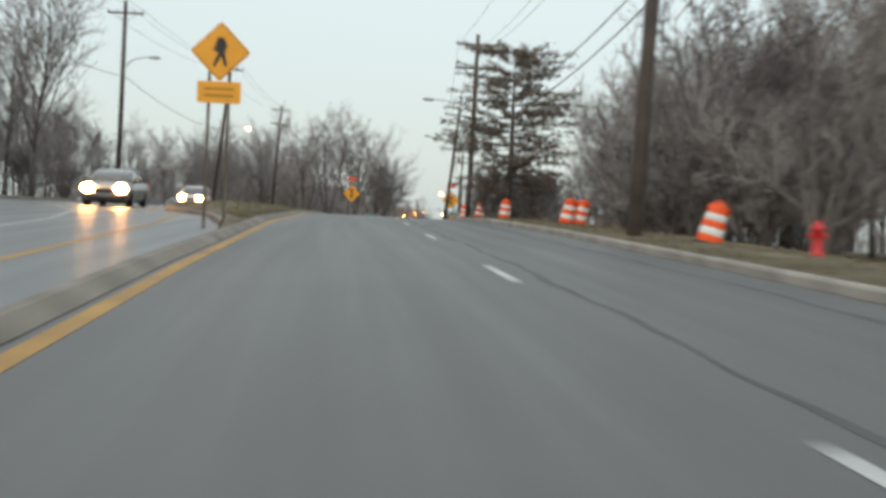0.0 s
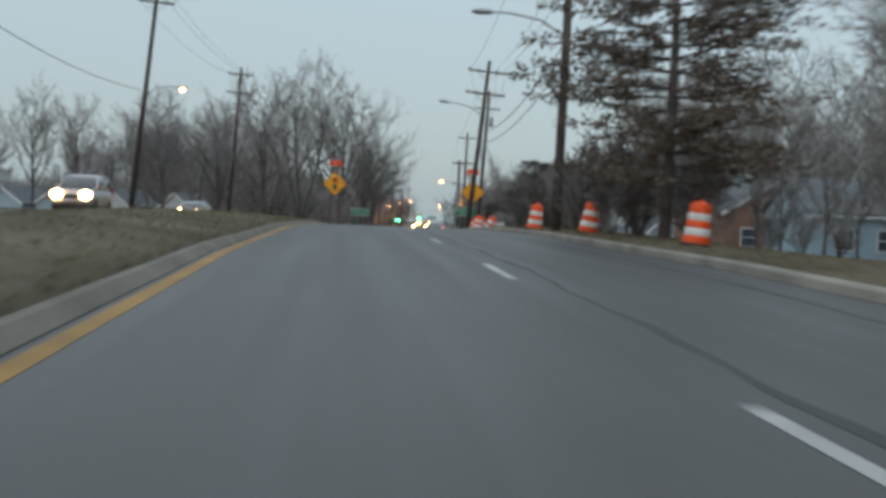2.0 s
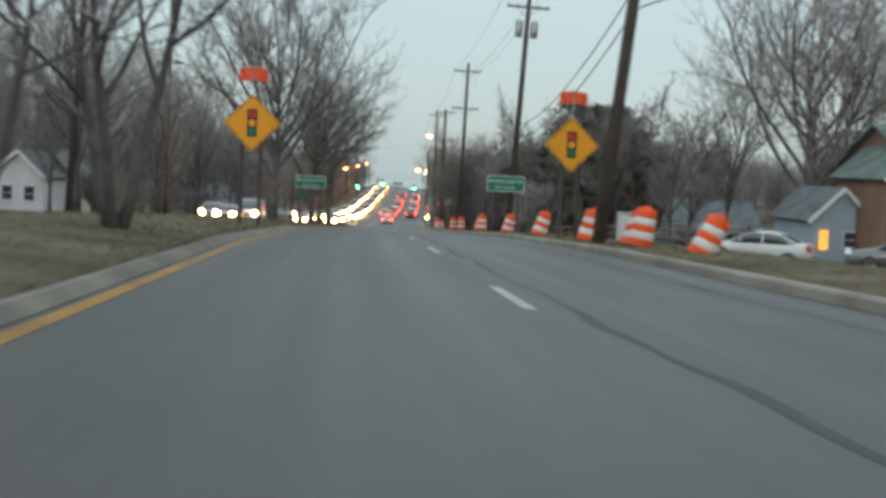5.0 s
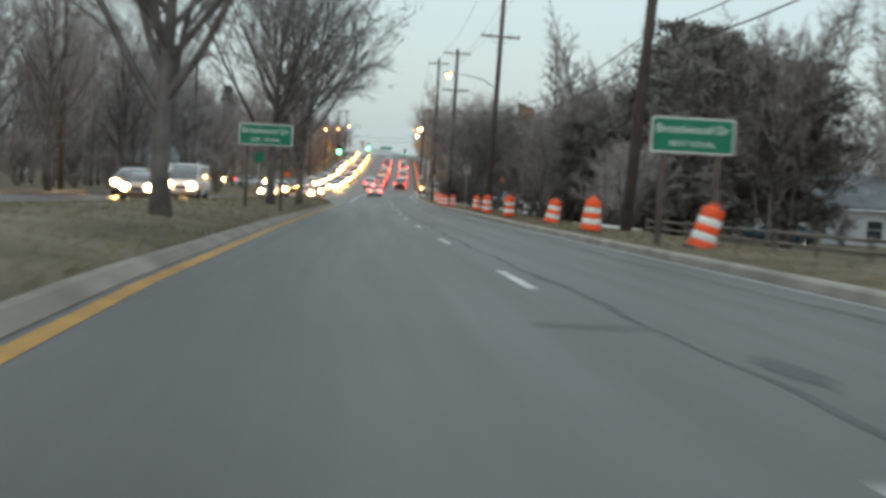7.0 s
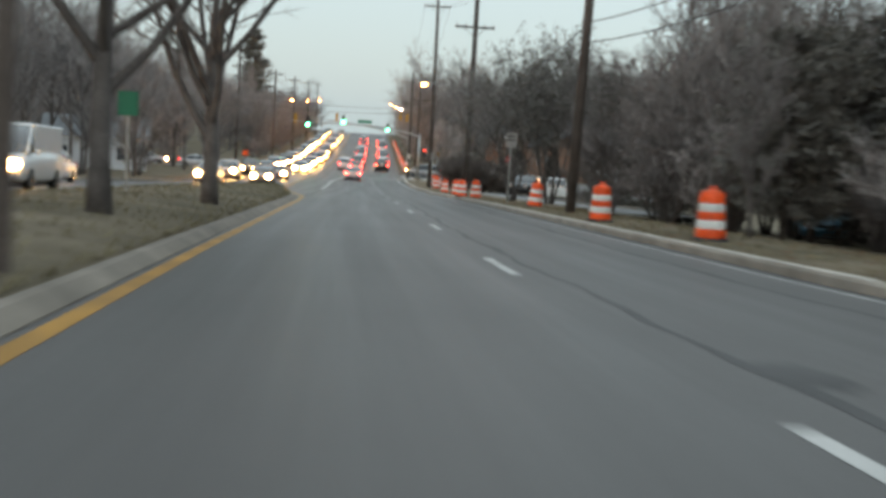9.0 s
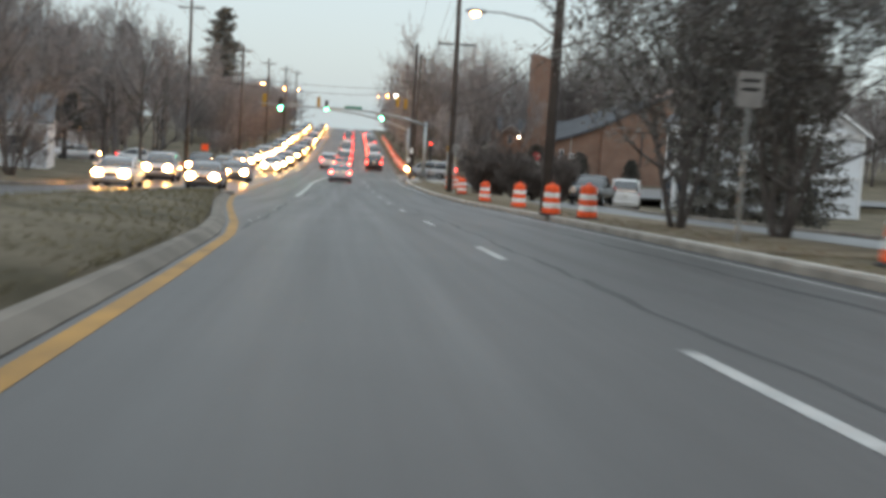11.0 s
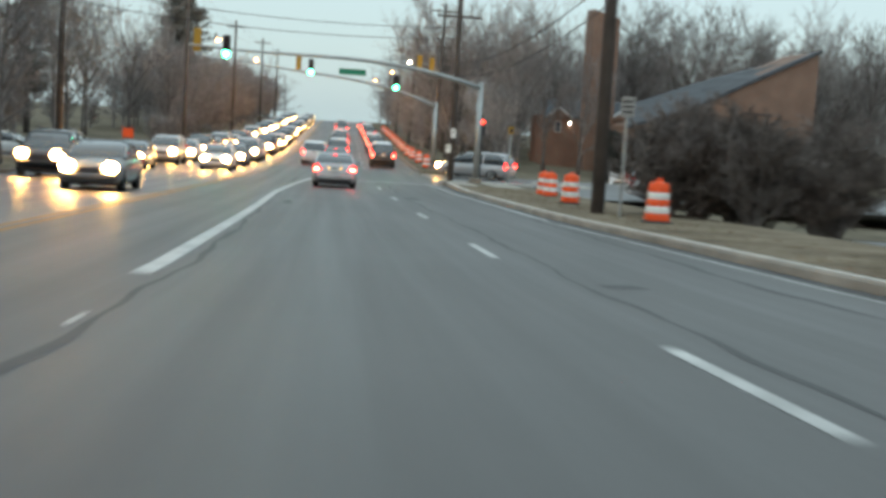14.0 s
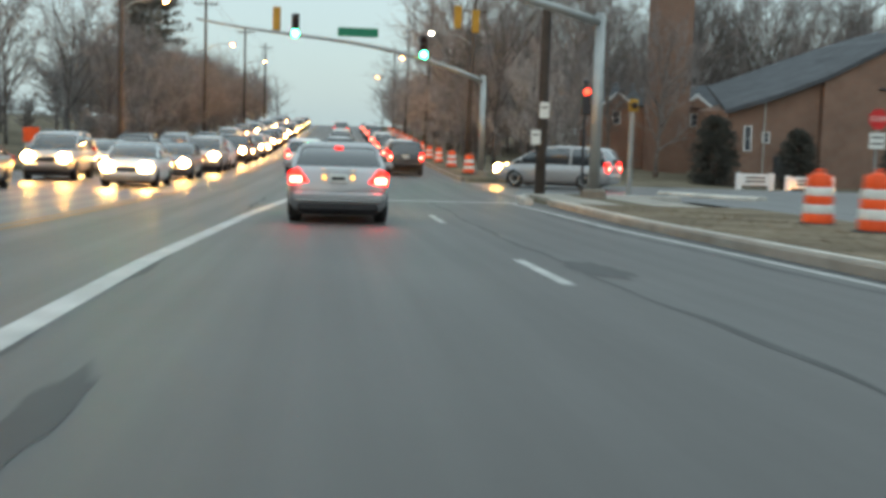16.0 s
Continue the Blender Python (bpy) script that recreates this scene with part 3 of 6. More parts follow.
# ---- traffic drums ----
def traffic_drum():
    t = thing("traffic_drum", "orange and white striped plastic traffic drum on the grass verge", "traffic drum", "drums along the verge")
    base = Shape().lathe([(0.36, 0.0), (0.37, 0.03), (0.34, 0.07), (0.3, 0.08)], 18)
    part("base_ring", base, RUBBER, t, "black rubber base ring")
    zs = [0.07, 0.25, 0.42, 0.58, 0.74, 0.93]
    rad = [0.29, 0.278, 0.266, 0.254, 0.242, 0.225]
    for i in range(5):
        a, b, r0, r1 = zs[i], zs[i + 1], rad[i], rad[i + 1]
        s = Shape().lathe([(r0, a), (r0 + 0.004, a + 0.02), (r1 + 0.008, b - 0.02), (r1, b)], 20)
        part("band", s, ORANGE if i % 2 == 0 else BAND, t, "orange band" if i % 2 == 0 else "white reflective band", True)
    top = Shape().lathe([(0.225, 0.93), (0.215, 0.96), (0.12, 0.97), (0.1, 1.0), (0.02, 1.005)], 18)
    part("lid", top, ORANGE, t, "", True)
    part("handle", Shape().tube([(-0.08, 0, 0.99), (-0.07, 0, 1.05), (0.07, 0, 1.05), (0.08, 0, 0.99)], 0.018, 6), ORANGE, t)
    return t


drum0 = traffic_drum()
DRUMS = [(13.62, 13.99, 14), (11.97, 32.48, 10), (10.22, 48.65, 6), (9.12, 59.43, 10), (8.26, 69.44, 7), (7.57, 98.7, 26), (7.28, 104.4, 17), (7.1, 102.4, 10), (7.0, 109.5, 13), (6.9, 120.3, 18), (7.04, 134.2, 15), (6.65, 144.9, 3), (7.36, 157.5, 9), (6.87, 167.7, -1), (6.75, 177.4, 0), (7.67, 194.6, 5), (7.41, 214.0, 0), (6.96, 217.3, 0), (7.6, 227.7, 0), (8.0, 241.0, 0), (8.45, 255.2, 0), (8.95, 267.5, 0), (9.97, 276.2, 0), (10.29, 279.3, 0), (10.03, 272.4, 0), (12.44, 32.6, 11)]
DRUMS += [(xr(y) + 7.0, y, 0) for y in (322, 333, 344, 354, 364, 373, 382, 391, 400, 411, 422, 436)]
for i, (x, y, lean) in enumerate(DRUMS):
    m = Matrix.Translation((x, y, ground_z(x, y) - 0.35 * abs(math.sin(radians(lean))) + 0.005)) @ Matrix.Rotation(radians(lean), 4, "Y") @ Matrix.Rotation(radians(37 * i), 4, "Z")
    if i == 0:
        drum0.matrix_basis = m
    else:
        copy_thing(drum0, m)


# ---- utility poles and wires ----
def insulator(p):
    return Shape().lathe([(0.03, 0), (0.06, 0.04), (0.035, 0.07), (0.055, 0.11), (0.02, 0.14)], 8, p)


def cobra(t, z, reach, side, lamp, up=0.9):
    """A street light's arm and head on a pole."""
    tip = side * reach
    pts = [(0, 0, z), (tip * 0.35, 0, z + up * 0.75), (tip * 0.75, 0, z + up), (tip, 0, z + up)]
    part("lamp_arm", Shape().tube(pts, [0.045, 0.04, 0.035, 0.03], 8), GALV, t, "curved steel lamp arm")
    hs = Shape().loft([[(tip + side * dx, w * math.cos(a), z + up + h * math.sin(a)) for a in [2 * math.pi * k / 10 for k in range(10)]] for dx, w, h in ((-0.1, 0.05, 0.04), (0.1, 0.14, 0.09), (0.45, 0.17, 0.1), (0.65, 0.08, 0.05))])
    head = part("lamp_head", hs, GALV, t, "grey lamp head")
    if lamp:
        bulb = Shape().lathe([(0.02, -0.17), (0.12, -0.13), (0.16, -0.05), (0.12, 0.0)], 12, (tip + side * 0.32, 0, z + up - 0.02))
        part("lens", bulb, lamp, head, "glowing lamp lens", True)


def utility_pole(x, y, height, arms, leanx=0.0, radius=0.16, transformer=False, lamp=None, label="weathered wooden utility pole with crossarms", yaw=0.0, drop=0.3):
    z = ground_z(x, y)
    t = thing("utility_pole", label, "utility pole", "utility poles")
    t.matrix_basis = pose(x, y, z - drop, 0, leanx, yaw)
    h = height + drop
    part("pole", Shape().tube([(0, 0, 0), (0.02, 0, h * 0.5), (0, 0, h)], [radius, radius * 0.87, radius * 0.68], 12), POLEWOOD, t, "", True)
    for az, w in arms:
        az += drop
        arm = part("crossarm", Shape().box((0, 0.16, az), (w, 0.1, 0.12), bevel=0.015), POLEWOOD, t)
        for s in (-1, 1):
            part("brace", Shape().tube([(s * w * 0.28, 0.16, az - 0.06), (0, 0.12, az - 0.6)], 0.015, 5), DARKMETAL, t)
        for k in (-0.47, -0.24, 0.24, 0.47):
            part("insulator", insulator((k * w, 0.16, az + 0.06)), GALV, arm)
    if transformer:
        for s in (-0.45, 0.45):
            part("transformer", Shape().lathe([(0.18, arms[-1][0] - 1.5), (0.22, arms[-1][0] - 1.45), (0.22, arms[-1][0] - 0.6), (0.12, arms[-1][0] - 0.5)], 12, (s, 0, 0)), GALV, t, "grey can transformer", True)
    part("ground_wire", Shape().tube([(radius * 0.8, -radius * 0.6, 0.0), (radius * 0.6, -radius * 0.5, h * 0.8)], 0.012, 4), DARKMETAL, t)
    if lamp:
        cobra(t, lamp[0] + drop, lamp[1], lamp[2], lamp[3], lamp[4])
    return t


POLES = [
    # x, y, height, arms, lean, radius, transformer, lamp
    (12.25, 16.0, 12.0, [(11.2, 2.4), (9.7, 2.4)], 1.0, 0.19, False, None),
    (8.49, 63.1, 11.2, [(10.6, 2.6), (9.15, 2.6)], 0.6, 0.17, False, (6.4, 2.5, -1, None, 0.7)),
    (6.5, 104.6, 11.2, [(10.5, 2.6), (9.05, 2.6)], 5.2, 0.17, False, (7.6, 2.3, -1, None, 0.6)),
    (8.52, 148.9, 15.2, [(14.8, 2.5), (13.4, 2.5)], 2.6, 0.19, True, None),
    (7.67, 186.8, 14.8, [(14.1, 2.4), (10.8, 2.4)], 1.2, 0.18, False, (7.6, 2.7, -1, SODIUM, 0.7)),
    (7.61, 221.9, 14.0, [(13.6, 2.4), (10.35, 2.4)], 0.2, 0.19, False, (6.1, 2.6, -1, SODIUM, 0.7)),
    (8.19, 260.2, 17.0, [(16.4, 2.4), (9.55, 2.4)], -0.4, 0.19, False, None),
    (8.2, 296.2, 12.5, [(9.0, 2.4)], 0.0, 0.17, False, None),
    (12.0, 345.0, 14.5, [(13.8, 2.4), (10.5, 2.2)], 1.5, 0.18, False, (8.2, 2.6, -1, WHITELAMP, 0.7)),
    (13.2, 390.0, 14.5, [(13.8, 2.4), (10.5, 2.2)], 2.0, 0.18, False, (8.2, 2.6, -1, SODIUM, 0.7)),
    (14.4, 432.0, 14.0, [(13.2, 2.4)], 1.0, 0.18, False, None),
    (16.0, 480.0, 14.0, [(13.2, 2.4)], 0.0, 0.18, False, (8.2, 2.6, -1, SODIUM, 0.7)),
]
LEFT_POLES = [
    (-12.6, 61.5, 12.0, [(11.3, 2.2)], 0.3, 0.16, False, (7.9, 1.6, 1, None, 0.8)),
    (-14.0, 97.7, 13.2, [(12.9, 2.2)], 5.2, 0.17, False, (7.2, 1.9, 1, SODIUM, 0.8)),
    (-14.8, 138.3, 14.8, [(14.3, 2.4), (12.6, 2.4)], 3.0, 0.17, False, None),
    (-18.0, 185.0, 14.0, [(13.4, 2.2)], 0.5, 0.17, False, None),
    (-17.0, 235.0, 14.0, [(13.4, 2.2)], 0.5, 0.17, False, None),
    (-11.8, 290.1, 14.5, [(13.8, 2.2)], 0.0, 0.17, False, None),
    (-9.8, 332.0, 13.5, [(12.8, 2.2)], 0.0, 0.17, False, (8.5, 2.2, 1, SODIUM, 0.7)),
    (-8.6, 378.0, 13.5, [(12.8, 2.2)], 0.0, 0.17, False, (8.5, 2.2, 1, SODIUM, 0.7)),
    (-7.2, 425.0, 13.5, [(12.8, 2.2)], 0.0, 0.17, False, (8.5, 2.2, 1, SODIUM, 0.7)),
    (-6.0, 470.0, 13.5, [(12.8, 2.2)], 0.0, 0.17, False, None),
]


def wires(poles, lows, name_label):
    for a, b in zip(poles, poles[1:]):
        pa, pb = a, b
        za, zb = ground_z(pa[0], pa[1]), ground_z(pb[0], pb[1])
        sets = [(-0.47, 0.12), (0.24, 0.12), (0.47, 0.12)]
        runs = [(k * 2.4, pa[3][0][0] + 0.15, pb[3][0][0] + 0.15, 0.011) for k, _ in sets]
        runs += [(0.15, h, h, 0.02) for h in lows]
        for dx, ha, hb, r in runs:
            la, lb = math.sin(radians(pa[4])), math.sin(radians(pb[4]))
            p = Vector((pa[0] + dx + la * ha, pa[1] + 0.16, za + ha))
            q = Vector((pb[0] + dx + lb * hb, pb[1] + 0.16, zb + hb))
            pts = []
            sag = 0.018 * (q - p).length
            for i in range(11):
                u = i / 10
                c = p.lerp(q, u)
                c.z -= 4 * sag * u * (1 - u)
                pts.append(c)
            tagged(new("overhead_wire", Shape().tube(pts, r, 5).mesh("overhead_wire", WIRE)), name_label, "wire", "overhead wires")


for p in POLES + LEFT_POLES:
    pole = utility_pole(p[0], p[1], p[2], p[3], p[4], p[5], p[6], p[7])
    if p[1] == 296.2:
        base_z = ground_z(p[0], p[1]) - 0.3
        for dx, z, w, h in ((0.02, -7.35, 0.3, 0.5), (-0.22, -8.2, 0.3, 0.45)):
            pl = part("plate", Shape().box((dx, -0.2, z - base_z), (w, 0.02, h), bevel=0.006), SIGN_WHITE, pole, "small white plate")
            part("bar", Shape().box((dx, -0.214, z - base_z + 0.08), (w * 0.6, 0.006, 0.05)), SIGN_BLACK, pl, "dark bar of small writing")
START = [(15.5, -30.0, 12.0, [(11.2, 2.4)], 0)]
LSTART = [(-9.0, 20.0, 12.6, [(11.9, 2.2)], 0)]
wires(START + POLES, (5.8, 6.5), "black overhead wire between utility poles")
wires(LSTART + LEFT_POLES, (7.5,), "black overhead wire between utility poles")


# ---- signs ----
def diamond(r, rc=0.06):
    pts = []
    for k in range(4):
        a = math.pi / 2 * k
        c = Vector((math.cos(a), math.sin(a))) * (r - rc * 1.4)
        for d in (-0.7, -0.35, 0, 0.35, 0.7):
            pts.append((c.x + rc * math.cos(a + d), c.y + rc * math.sin(a + d)))
    return pts


def rect(w, h, cx=0, cz=0, rc=0.0):
    if not rc:
        return [(cx - w / 2, cz - h / 2), (cx + w / 2, cz - h / 2), (cx + w / 2, cz + h / 2), (cx - w / 2, cz + h / 2)]
    pts = []
    for sx, sz, a0 in ((1, -1, -90), (1, 1, 0), (-1, 1, 90), (-1, -1, 180)):
        for d in (0, 30, 60, 90):
            a = radians(a0 + d)
            pts.append((cx + sx * (w / 2 - rc) + rc * math.cos(a), cz + sz * (h / 2 - rc) + rc * math.sin(a)))
    return pts


def on_face(name, outline, material, parent, zc, d, label="", thick=0.006):
    s = Shape().prism(outline, thick, Matrix.Translation((0, d, zc)))
    return part(name, s, material, parent, label)


def posts(t, xs, h, size=0.09, material=POLEWOOD):
    for x in xs:
        part("post", Shape().box((x, 0.06, h / 2 - 0.2), (size, size, h + 0.4)), material, t)


def signal_ahead_sign(x, y, zc, yaw=0):
    t = thing("signal_ahead_sign", "yellow diamond signal-ahead warning sign with orange flags above", "road sign", "signal-ahead signs")
    gz = ground_z(x, y)
    t.matrix_basis = pose(x, y, gz, 0, 0, yaw)
    h = zc - gz
    posts(t, (-0.28, 0.28), h + 0.2, 0.1)
    board = part("board", Shape().prism(diamond(0.88), 0.012, Matrix.Translation((0, 0, h))), SIGN_YELLOW, t, "yellow diamond board")
    on_face("border", diamond(0.83), SIGN_BLACK, board, h, -0.008, "thin black border", 0.004)
    on_face("face", diamond(0.805), SIGN_YELLOW, board, h, -0.011, "", 0.004)
    on_face("symbol", rect(0.3, 0.84, rc=0.04), SIGN_BLACK, board, h, -0.015, "black signal symbol", 0.004)
    for k, m in ((0.26, SIGN_RED), (0.0, SIGN_YELLOW), (-0.26, SIGN_GREEN)):
        on_face("symbol_lamp", [(0.115 * math.cos(a), k + 0.115 * math.sin(a)) for a in [2 * math.pi * i / 16 for i in range(16)]], m, board, h, -0.02, "", 0.004)
    rod = part("flag_rod", Shape().tube([(0, 0.03, h + 0.8), (0, 0.03, h + 1.75)], 0.02, 6), GALV, t)
    for sx in (-1, 1):
        vs, fs = [], []
        for i in range(6):
            for j in range(4):
                vs.append((sx * (0.01 + i * 0.085), 0.02 + 0.03 * math.sin(i * 1.4 + j), h + 1.7 - j * 0.13 - i * 0.012))
        for i in range(5):
            for j in range(3):
                p = i * 4 + j
                fs += [(p, p + 4, p + 5, p + 1)]
        k = len(vs)
        vs += [(a, b + 0.012, c) for a, b, c in vs]
        fs += [tuple(reversed([q + k for q in f])) for f in list(fs)]
        part("flag", Shape().add(vs, fs), FLAG, t, "fluorescent orange cloth flag")
    return t


signal_ahead_sign(-2.91, 112.5, 1.86, -4)
signal_ahead_sign(7.03, 113.5, 1.65, 3)


def crossing_sign(x, y, yaw=0):
    t = thing("crossing_sign", "yellow diamond crossing sign with a yellow plate beneath", "road sign")
    gz = ground_z(x, y)
    t.matrix_basis = pose(x, y, gz, 0, 0, yaw)
    h = 3.6
    posts(t, (-0.22, 0.2), h, 0.06, FENCEWOOD)
    board = part("board", Shape().prism(diamond(0.64), 0.012, Matrix.Translation((0, 0, h))), SIGN_YELLOW, t, "yellow diamond board")
    on_face("border", diamond(0.6), SIGN_BLACK, board, h, -0.008, "thin black border", 0.004)
    on_face("face", diamond(0.585), SIGN_YELLOW, board, h, -0.011, "", 0.004)
    on_face("symbol", [(-0.1, -0.32), (0.02, -0.1), (0.1, -0.32), (0.15, -0.3), (0.09, 0.0), (0.14, 0.12), (0.06, 0.3), (-0.06, 0.3), (-0.16, 0.02), (-0.05, -0.02), (-0.15, -0.3)], SIGN_BLACK, board, h, -0.015, "plain black crossing symbol", 0.004)
    pl = part("plate", Shape().prism(rect(0.92, 0.46, rc=0.04), 0.012, Matrix.Translation((0, 0, h - 0.86))), SIGN_YELLOW, t, "yellow supplementary plate")
    for k in (0.07, -0.07):
        on_face("bar", rect(0.62, 0.05, 0, k), FADED_INK, pl, h - 0.86, -0.009, "dark bar of small writing", 0.004)


crossing_sign(2.82, 12.3, 2)


def lettering(text, size, loc, material, parent, name="lettering"):
    """Writing on a face, word by word, centred on loc."""
    made = []
    for word in text.split():
        cu = bpy.data.curves.new(name, "FONT")
        cu.body = word
        cu.size = size
        cu.align_y = "CENTER"
        cu.extrude = 0.003
        tmp = bpy.data.objects.new(name, cu)
        scene.collection.objects.link(tmp)
        dg = bpy.context.evaluated_depsgraph_get()
        me = bpy.data.meshes.new_from_object(tmp.evaluated_get(dg))
        bpy.data.objects.remove(tmp)
        me.materials.clear()
        me.materials.append(material)
        xs = [v.co.x for v in me.vertices]
        made.append((me, min(xs), max(xs)))
    space = size * 0.38
    total = sum(b - a for _, a, b in made) + space * (len(made) - 1)
    x = -total / 2
    for me, a, b in made:
        ob = new(name, me)
        ob.parent = parent
        ob.matrix_basis = pose(loc[0] + x - a, loc[1], loc[2], 90, 0, 0)
        x += b - a + space


def street_sign(x, y, zc, w, hgt, yaw=0, glow=False):
    t = thing("street_name_sign", "green street-name board with white border and letters on two posts", "road sign", "street-name boards")
    gz = ground_z(x, y)
    t.matrix_basis = pose(x, y, gz, 0, 0, yaw)
    h = zc - gz
    posts(t, (-w * 0.33, w * 0.33), h + hgt * 0.4, 0.13)
    board = part("board", Shape().prism(rect(w, hgt, rc=0.07), 0.02, Matrix.Translation((0, -0.02, h))), SIGN_WHITE, t, "white border")
    on_face("face", rect(w - 0.07, hgt - 0.07, rc=0.05), SIGN_GREEN, board, h, -0.033, "green face", 0.004)
    lettering("Broadwood Dr", w * 0.142, (0, -0.037, h + hgt * 0.17), SIGN_WHITE, board)
    lettering("NEXT SIGNAL", w * 0.088, (0, -0.037, h - hgt * 0.24), SIGN_WHITE, board)


street_sign(7.03, 135.4, -0.02, 1.82, 0.77, -2)
street_sign(-3.54, 153.6, -0.72, 1.88, 0.76, 3)


def plate_sign(x, y, zc, w, hgt, material, label, bars=2, post=GALV, yaw=0):
    t = thing("sign_plate", label, "road sign")
    gz = ground_z(x, y)
    t.matrix_basis = pose(x, y, gz, 0, 0, yaw)
    h = zc - gz
    posts(t, (0,), h + hgt * 0.4, 0.06, post)
    board = part("board", Shape().prism(rect(w, hgt, rc=0.03), 0.012, Matrix.Translation((0, 0, h))), material, t)
    for i in range(bars):
        on_face("bar", rect(w * 0.7, hgt * 0.1, 0, hgt * (0.25 - 0.25 * i)), SIGN_BLACK, board, h, -0.009, "dark bar of small writing", 0.004)


plate_sign(8.2, 257.7, -5.9, 0.36, 0.52, FADED, "weathered grey metal sign plate with small dark writing", 3)
plate_sign(7.4, 200.7, -3.0, 0.5, 0.65, FADED, "weathered grey sign plate on a steel post", 2)
plate_sign(-5.6, 176.0, -2.2, 0.5, 0.6, SIGN_GREEN, "small green sign plate on a post", 0)


def stop_sign(x, y, zc, yaw=0):
    t = thing("stop_sign", "red octagonal stop sign above a white plate", "road sign")
    gz = ground_z(x, y)
    t.matrix_basis = pose(x, y, gz, 0, 0, yaw)
    h = zc - gz
    posts(t, (0,), h + 0.3, 0.06, GALV)
    b = part("board", Shape().prism([(0.38 * math.cos(radians(22.5 + 45 * i)), 0.38 * math.sin(radians(22.5 + 45 * i))) for i in range(8)], 0.012, Matrix.Translation((0, 0, h))), SIGN_RED, t)
    lettering("STOP", 0.25, (0, -0.012, h), SIGN_WHITE, b)
    p = part("plate", Shape().prism(rect(0.6, 0.55), 0.012, Matrix.Translation((0, 0, h - 0.75))), SIGN_WHITE, t)
    for k in (0.12, -0.1):
        on_face("bar", rect(0.4, 0.06, 0, k), SIGN_BLACK, p, h - 0.75, -0.009, "dark bar of small writing", 0.004)


stop_sign(20.5, 299.0, -7.25, 4)


# ---- traffic signals ----
def signal_head(t, x, y, z, lit=True, facing=-1, name="signal_head", yaw=0):
    m = Matrix.Translation((x, y, z)) @ Matrix.Rotation(radians(yaw), 4, "Z")
    box = Shape().box((0, 0, 0), (0.36, 0.22, 1.1), bevel=0.04)
    hd = part(name, box, SIGNAL_YELLOW if facing > 0 else DARKMETAL, t, "three-lamp signal head", m=m)
    for k, dz in enumerate((0.36, 0.0, -0.36)):
        on = lit and k == 2
        part("lens", Shape().lathe([(0.01, facing * 0.16), (0.11, facing * 0.145), (0.165, facing * 0.112)], 14, (0, 0, dz), "y"), GREEN_LAMP if on else DARK_LENS, hd, "glowing green lens" if on else "", True)
        vis = Shape()
        n = 10
        vs = []
        for i in range(n + 1):
            a = radians(-20 + 220 * i / n)
            for d in (0.11, 0.32 - 0.06 * abs(math.cos(a))):
                for r in (0.165, 0.175):
                    vs.append((r * math.cos(a), facing * d, dz + r * math.sin(a)))
        fs = []
        for i in range(n):
            p = i * 4
            fs += [(p, p + 2, p + 6, p + 4), (p + 1, p + 5, p + 7, p + 3), (p + 2, p + 3, p + 7, p + 6)]
        part("visor", vis.add(vs, fs), DARKMETAL, hd)
    return hd


def mast_signal(x, y, height, tip, heads, label, radius=0.17, rear=()):
    """A steel pole with a curved mast arm to the left; tip = (x, y, z) of the arm's end."""
    t = thing("traffic_signal", label, "traffic signal", "mast-arm signals")
    gz = ground_z(x, y)
    t.matrix_basis = pose(x, y, gz, 0, 0, 0)
    z0 = height
    part("base_plate", Shape().box((0, 0, 0.1), (0.6, 0.6, 0.35), bevel=0.05), CONCRETE, t, "concrete footing")
    part("pole", Shape().tube([(0, 0, 0), (0, 0, z0 + 0.3)], [radius, radius * 0.8], 16), GALV, t, "", True)
    end = Vector(tip) - Vector((x, y, gz))
    pts = []
    for i in range(13):
        u = i / 12
        p = Vector((0, 0, z0)).lerp(end, u)
        p.z += (end.z - z0) * 0.0 + 0.9 * math.sin(math.pi * min(1, u * 1.0)) * (1 - u)
        pts.append(p)
    part("mast_arm", Shape().tube(pts, [0.13 - 0.08 * i / 12 for i in range(13)], 12), GALV, t, "long curved steel mast arm", True)
    for sx, sz in heads:
        u = (sx - x) / (tip[0] - x)
        i = min(12, max(0, round(u * 12)))
        hy = pts[i].y - 0.22
        signal_head(t, sx - x, hy, sz - gz)
    for sx, sz in rear:
        u = (sx - x) / (tip[0] - x)
        i = min(12, max(0, round(u * 12)))
        signal_head(t, sx - x, pts[i].y + 0.25, sz - gz, False, 1)
    return t


mast_signal(9.13, 292.7, 5.0, (-5.6, 288.4, -3.75), [(-3.8, -3.75)], "tall grey steel signal pole with long curved mast arm", rear=[(-5.2, -3.5)])
far_mast = mast_signal(9.4, 318.6, 4.6, (-4.2, 316.0, -3.5), [(0.27, -3.6), (6.35, -4.3)], "grey steel signal pole with mast arm beyond the junction", rear=[(-0.6, -3.3), (8.05, -2.75), (8.95, -2.9)])
gz = ground_z(9.4, 318.6)
bd = part("name_board", Shape().box((3.2 - 9.4, -1.2, -3.75 - gz), (1.9, 0.03, 0.42), bevel=0.01), SIGN_GREEN, far_mast, "green street-name board on the arm")


